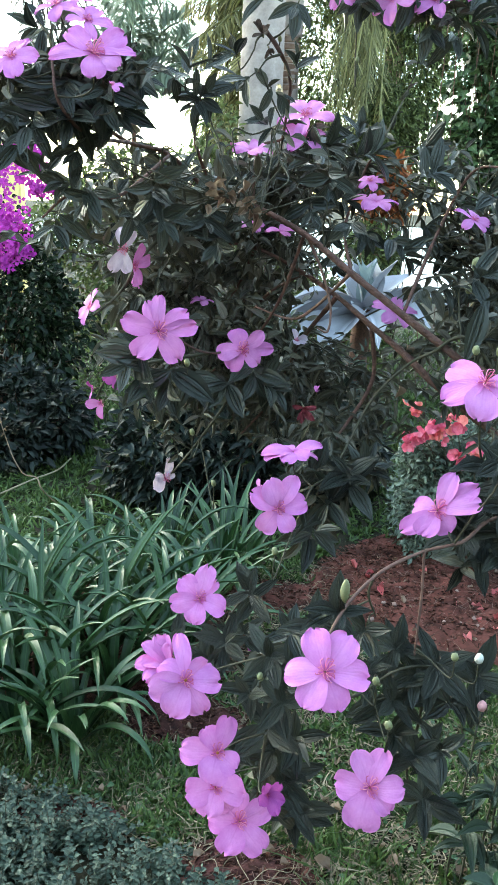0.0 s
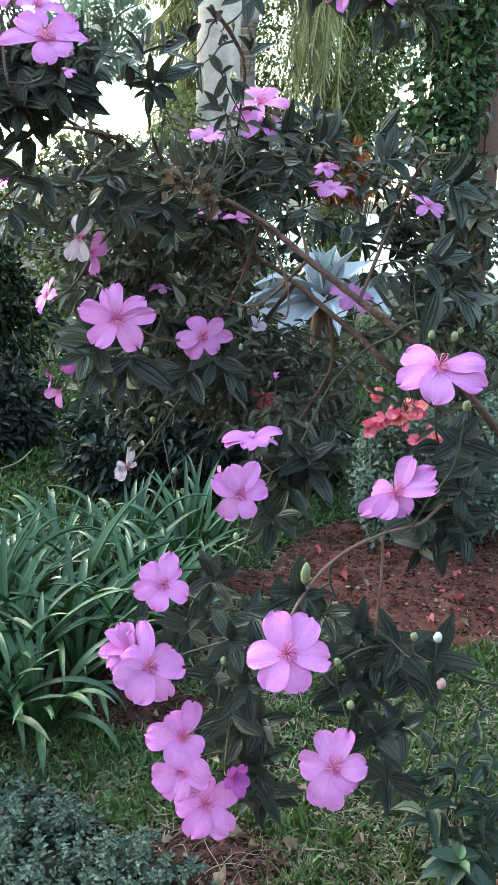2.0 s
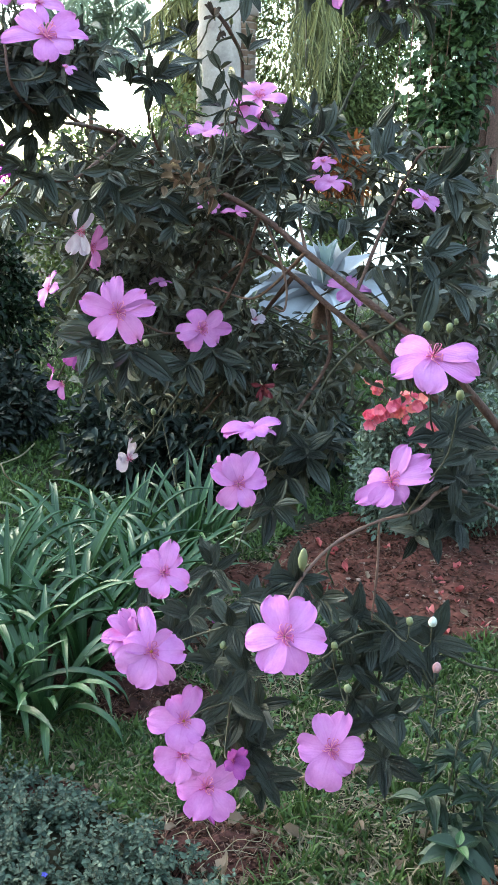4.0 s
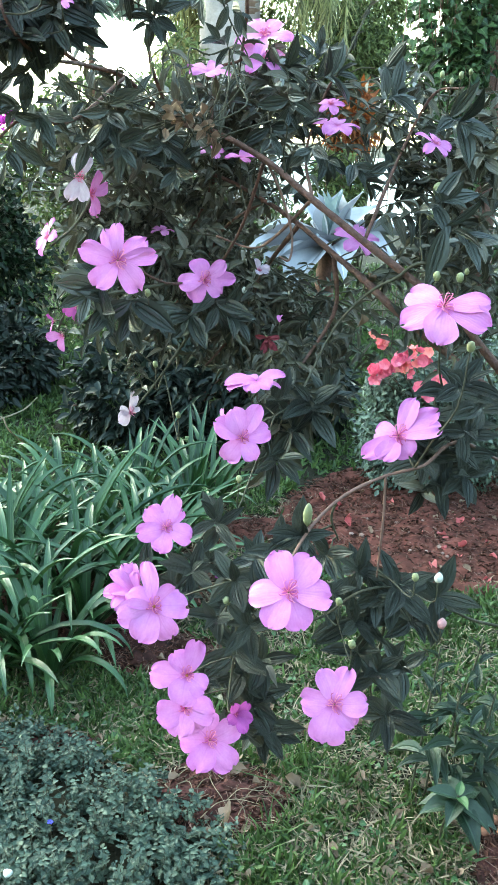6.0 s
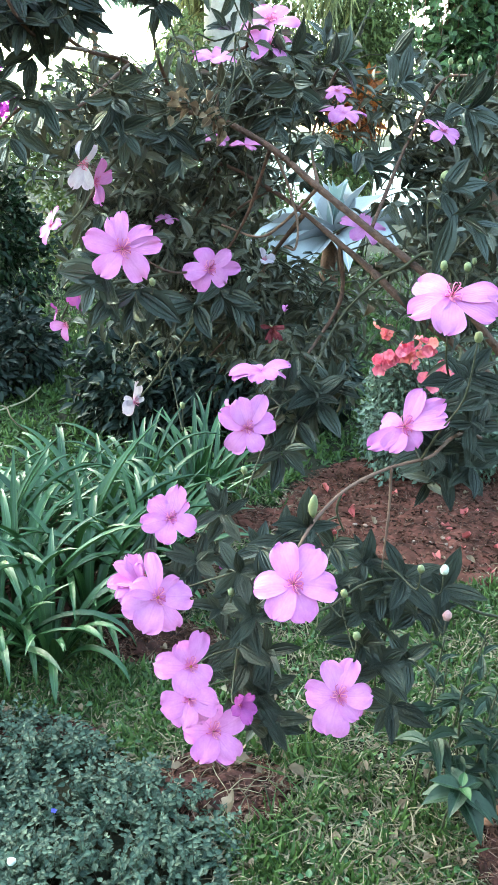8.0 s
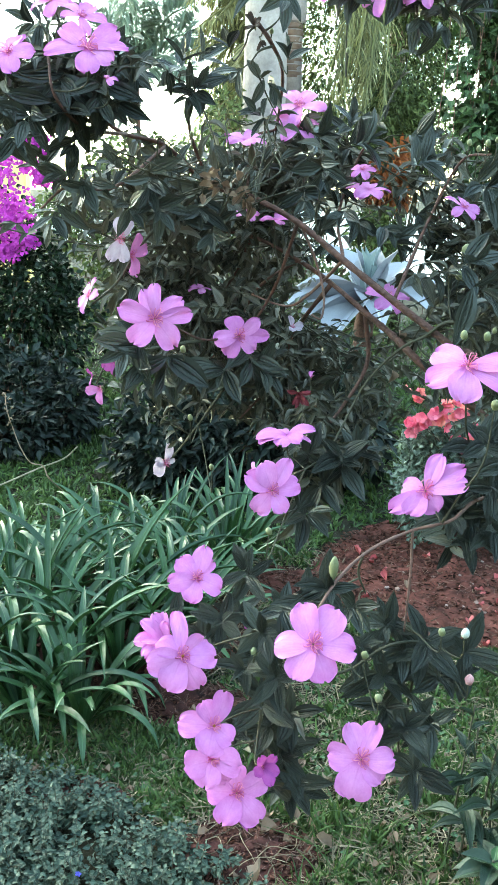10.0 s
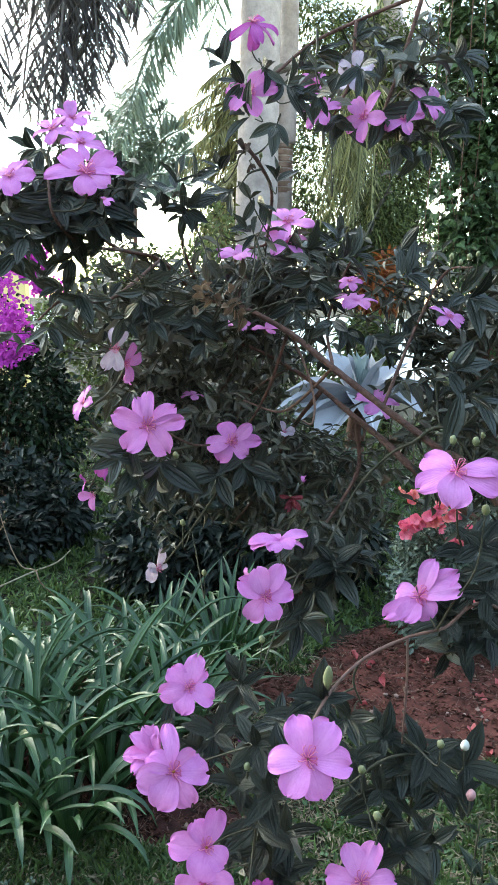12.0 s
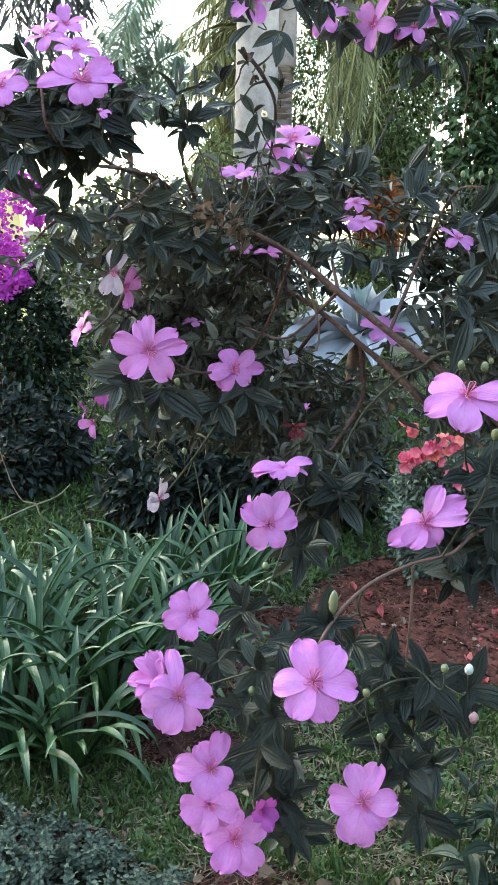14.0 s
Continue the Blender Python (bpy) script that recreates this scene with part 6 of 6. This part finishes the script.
spray(0.305, 0.900, 1.556, 0.50, -0.3, -0.87, 0.060, 7)
spray(0.296, 0.900, 1.468, 0.94, -0.3, 0.34, 0.055, 7)
spray(0.307, 0.850, 1.430, 0.87, -0.3, -0.50, 0.078)
spray(0.242, 1.000, 1.593, 1.00, -0.3, 0.00, 0.052, 7)
spray(-0.007, 0.950, 1.830, -0.94, -0.3, -0.34, 0.046, 4)
spray(0.029, 0.950, 1.844, 0.50, -0.3, -0.87, 0.051, 4)
spray(0.001, 0.950, 1.789, -1.00, -0.3, 0.00, 0.048, 4)
spray(0.041, 0.930, 1.771, -0.09, -0.3, -1.00, 0.053, 4)
spray(0.077, 0.950, 1.811, 0.98, -0.3, -0.17, 0.051, 4)
spray(0.119, 0.950, 1.784, -0.17, -0.3, -0.98, 0.054, 4)
spray(0.133, 0.950, 1.784, 0.17, -0.3, -0.98, 0.057, 4)
spray(0.101, 1.000, 1.883, 1.00, -0.3, 0.00, 0.048, 4)
spray(0.075, 1.000, 1.865, 0.94, -0.3, 0.34, 0.048, 4)
spray(0.149, 1.000, 1.902, 0.50, -0.3, 0.87, 0.048, 4)
spray(0.187, 1.000, 1.896, 0.98, -0.3, 0.17, 0.054, 4)
spray(0.153, 0.950, 1.840, 0.50, -0.3, -0.87, 0.039, 4)
spray(0.184, 0.950, 1.792, 0.17, -0.3, -0.98, 0.055, 4)
spray(0.208, 0.950, 1.757, -0.17, -0.3, -0.98, 0.058, 4)
spray(0.238, 0.950, 1.751, 0.00, -0.3, -1.00, 0.058, 4)
spray(0.267, 0.950, 1.765, 0.87, -0.3, -0.50, 0.058, 4)
spray(0.219, 0.950, 1.834, 0.94, -0.3, 0.34, 0.052, 4)
spray(0.271, 0.900, 1.855, 0.94, -0.3, -0.34, 0.063, 4)
spray(0.145, 0.900, 1.838, -0.30, -0.3, -0.60, 0.044, 4)
spray(0.222, 0.900, 1.800, 0.30, -0.3, -0.80, 0.044, 4)
spray(0.095, 0.890, 1.800, 0.10, -0.3, -0.80, 0.042, 4)
spray(0.285, 0.960, 1.800, 0.30, -0.3, -0.60, 0.056, 6)
spray(0.060, 0.960, 1.828, 0.60, -0.3, -0.50, 0.052, 6)
spray(-0.030, 0.950, 1.857, -0.94, -0.3, 0.34, 0.046, 4)
spray(0.026, 0.950, 1.675, 0.50, -0.3, -0.87, 0.045, 5)
spray(0.008, 0.950, 1.642, -0.94, -0.3, 0.34, 0.042, 5)
spray(0.047, 0.950, 1.712, 0.17, -0.3, 0.98, 0.039, 4)
spray(0.265, 1.000, 1.460, 0.94, -0.3, -0.34, 0.050, 6)
spray(0.296, 1.000, 1.420, 0.87, -0.3, 0.50, 0.050, 6)
spray(0.271, 1.000, 1.492, -0.17, -0.3, 0.98, 0.050, 6)
spray(-0.055, 0.900, 1.703, 0.77, -0.3, 0.64, 0.047, 6)
spray(-0.265, 0.780, 1.629, -0.09, -0.3, -1.00, 0.050, 7)
spray(-0.261, 0.800, 1.593, 0.34, -0.3, -0.94, 0.046, 6)
spray(-0.234, 0.800, 1.619, -0.34, -0.3, -0.94, 0.046, 6)
spray(-0.287, 0.820, 1.597, 0.00, -0.3, -1.00, 0.047, 6)
spray(-0.207, 0.840, 1.593, 0.17, -0.3, -0.98, 0.045, 6)
spray(0.130, 1.060, 1.552, 0.87, -0.3, -0.50, 0.048, 6)
spray(0.105, 1.060, 1.506, -0.34, -0.3, -0.94, 0.046, 6)
spray(0.124, 1.100, 1.462, 0.17, -0.3, -0.98, 0.042, 5)
spray(-0.020, 0.950, 1.689, -0.50, -0.3, -0.87, 0.042, 5)
spray(-0.031, 0.950, 1.725, -0.17, -0.3, 0.98, 0.041, 4)
spray(0.126, 0.600, 1.124, 0.0, -0.6, 0.5, 0.048, 8)
spray(0.054, 0.600, 1.121, 0.0, -0.6, 0.5, 0.048, 8)
spray(0.073, 0.600, 1.089, 0.0, -0.6, 0.5, 0.049, 8)
spray(0.201, 0.660, 1.037, 0.0, -0.6, 0.5, 0.061, 9)
spray(0.248, 0.670, 1.004, 0.0, -0.6, 0.5, 0.064, 9)
spray(0.187, 0.670, 0.956, 0.0, -0.6, 0.5, 0.062, 8)
spray(0.244, 0.680, 0.929, 0.0, -0.6, 0.5, 0.061, 8)
spray(0.006, 0.780, 1.020, 0.0, -0.6, 0.5, 0.053, 8)
spray(0.034, 0.700, 0.998, 0.0, -0.6, 0.5, 0.056, 8)
spray(0.075, 0.740, 0.894, 0.0, -0.6, 0.5, 0.066, 8)
# the inner crown
mass(-0.153, 1.521, 0.134, 0.054, 0.98, 1.25, 26, 0.04)
mass(-0.058, 1.429, 0.142, 0.113, 1.12, 1.5, 103, 0.037)
mass(-0.046, 1.272, 0.165, 0.084, 1.1, 1.4, 94, 0.037)
mass(-0.093, 1.574, 0.099, 0.040, 1.0, 1.25, 15, 0.04)
mass(0.052, 1.588, 0.098, 0.057, 1.1, 1.3, 48, 0.037)
mass(0.124, 1.225, 0.105, 0.077, 1.0, 1.35, 67, 0.037)
mass(0.285, 1.581, 0.05, 0.033, 1.1, 1.25, 6, 0.04)
mass(0.357, 1.474, 0.039, 0.096, 0.95, 1.15, 36, 0.037)
mass(0.323, 1.351, 0.066, 0.066, 0.85, 1.1, 40, 0.037)
mass(-0.142, 1.382, 0.085, 0.094, 1.05, 1.3, 54, 0.037)
mass(0.127, 1.216, 0.046, 0.035, 0.82, 0.95, 14, 0.04)
mass(-0.215, 1.677, 0.075, 0.045, 0.82, 0.95, 36, 0.037)
mass(0.158, 1.875, 0.133, 0.053, 1.0, 1.12, 13, 0.037)
# dry curled leaves caught in the fork
for k in range(22):
    w = rng.uniform(0, 1)
    dry(-0.062 + 0.075 * w + rng.normal(0, 0.006), 0.9 + rng.normal(0, 0.012), 1.561 - 0.028 * w + rng.normal(0, 0.009), rng.normal(0, 1), rng.normal(-0.4, 0.7))
dry(0.222, 1.000, 1.361, 0.17, -0.98)
dry(0.217, 1.000, 1.302, 0.00, -1.00)


def twig_lines():
    """A thin twig from each leafy end or flower back to the nearest wood."""
    bare = np.array(SKELETON)
    leafy = np.array(SKELETON + [q[0] for q in SPRAYS if q[2] > 0])
    lines, rad = [], []
    for foot, back, ln in SPRAYS:
        wood = bare if ln else leafy
        dist = np.linalg.norm((wood - foot) * (1, 1.3, 1), axis=1) - 0.25 * ((wood - foot) @ np.array(back)).clip(0)
        q = wood[int(np.argmin(dist))]
        gap = np.linalg.norm(q - foot)
        mid = foot + np.array(back) * min(0.08, gap * 0.4)
        low = (mid + q) / 2 + (0, 0.01, -0.04 * gap)
        line = smooth_line([foot, mid, low, q], 4)
        lines.append(line)
        if ln and gap > 0.06:
            for i in range(2, len(line) - 2, 2):
                for sg in (-1, 1):
                    d = np.array((sg * rng.uniform(0.2, 1), rng.normal(-0.4, 0.5), rng.normal(-0.1, 0.5)))
                    s = ln * rng.uniform(0.4, 0.85)
                    MASS.append((line[i], d, np.array((0, -0.6, 0.8)) + rng.normal(0, 0.4, 3), s, s * rng.uniform(0.3, 0.42)))
        rad.append((0.0008, 0.001 + 0.003 * min(0.4, gap)))
    return lines, rad


tubes("twig_work", *twig_lines(), "twig", shrub, 5)

# leaves: those of the placed twig ends singly, the rest joined
NEAR = 300
for foot, d, n, ln, w in SINGLE[:NEAR]:
    part("leaf", LEAF_MESH[int(rng.integers(0, 4))], shrub, pose_of(foot, d, n, w, ln, ln))
rest = SINGLE[NEAR:]
if rest:
    joined("outer_foliage", LEAF, [q[0] for q in rest], [q[1] for q in rest], [q[2] for q in rest], [q[3] for q in rest], [q[4] for q in rest], "shrub_leaf", shrub)
for name, mat, some in (("inner_foliage", "shrub_leaf_inner", [q for i, q in enumerate(MASS) if i % 3]), ("older_foliage", "shrub_leaf_old", MASS[::3])):
    joined(name, LEAF_LOW, [q[0] for q in some], [q[1] for q in some], [q[2] for q in some], [q[3] for q in some], [q[4] for q in some], mat, shrub)
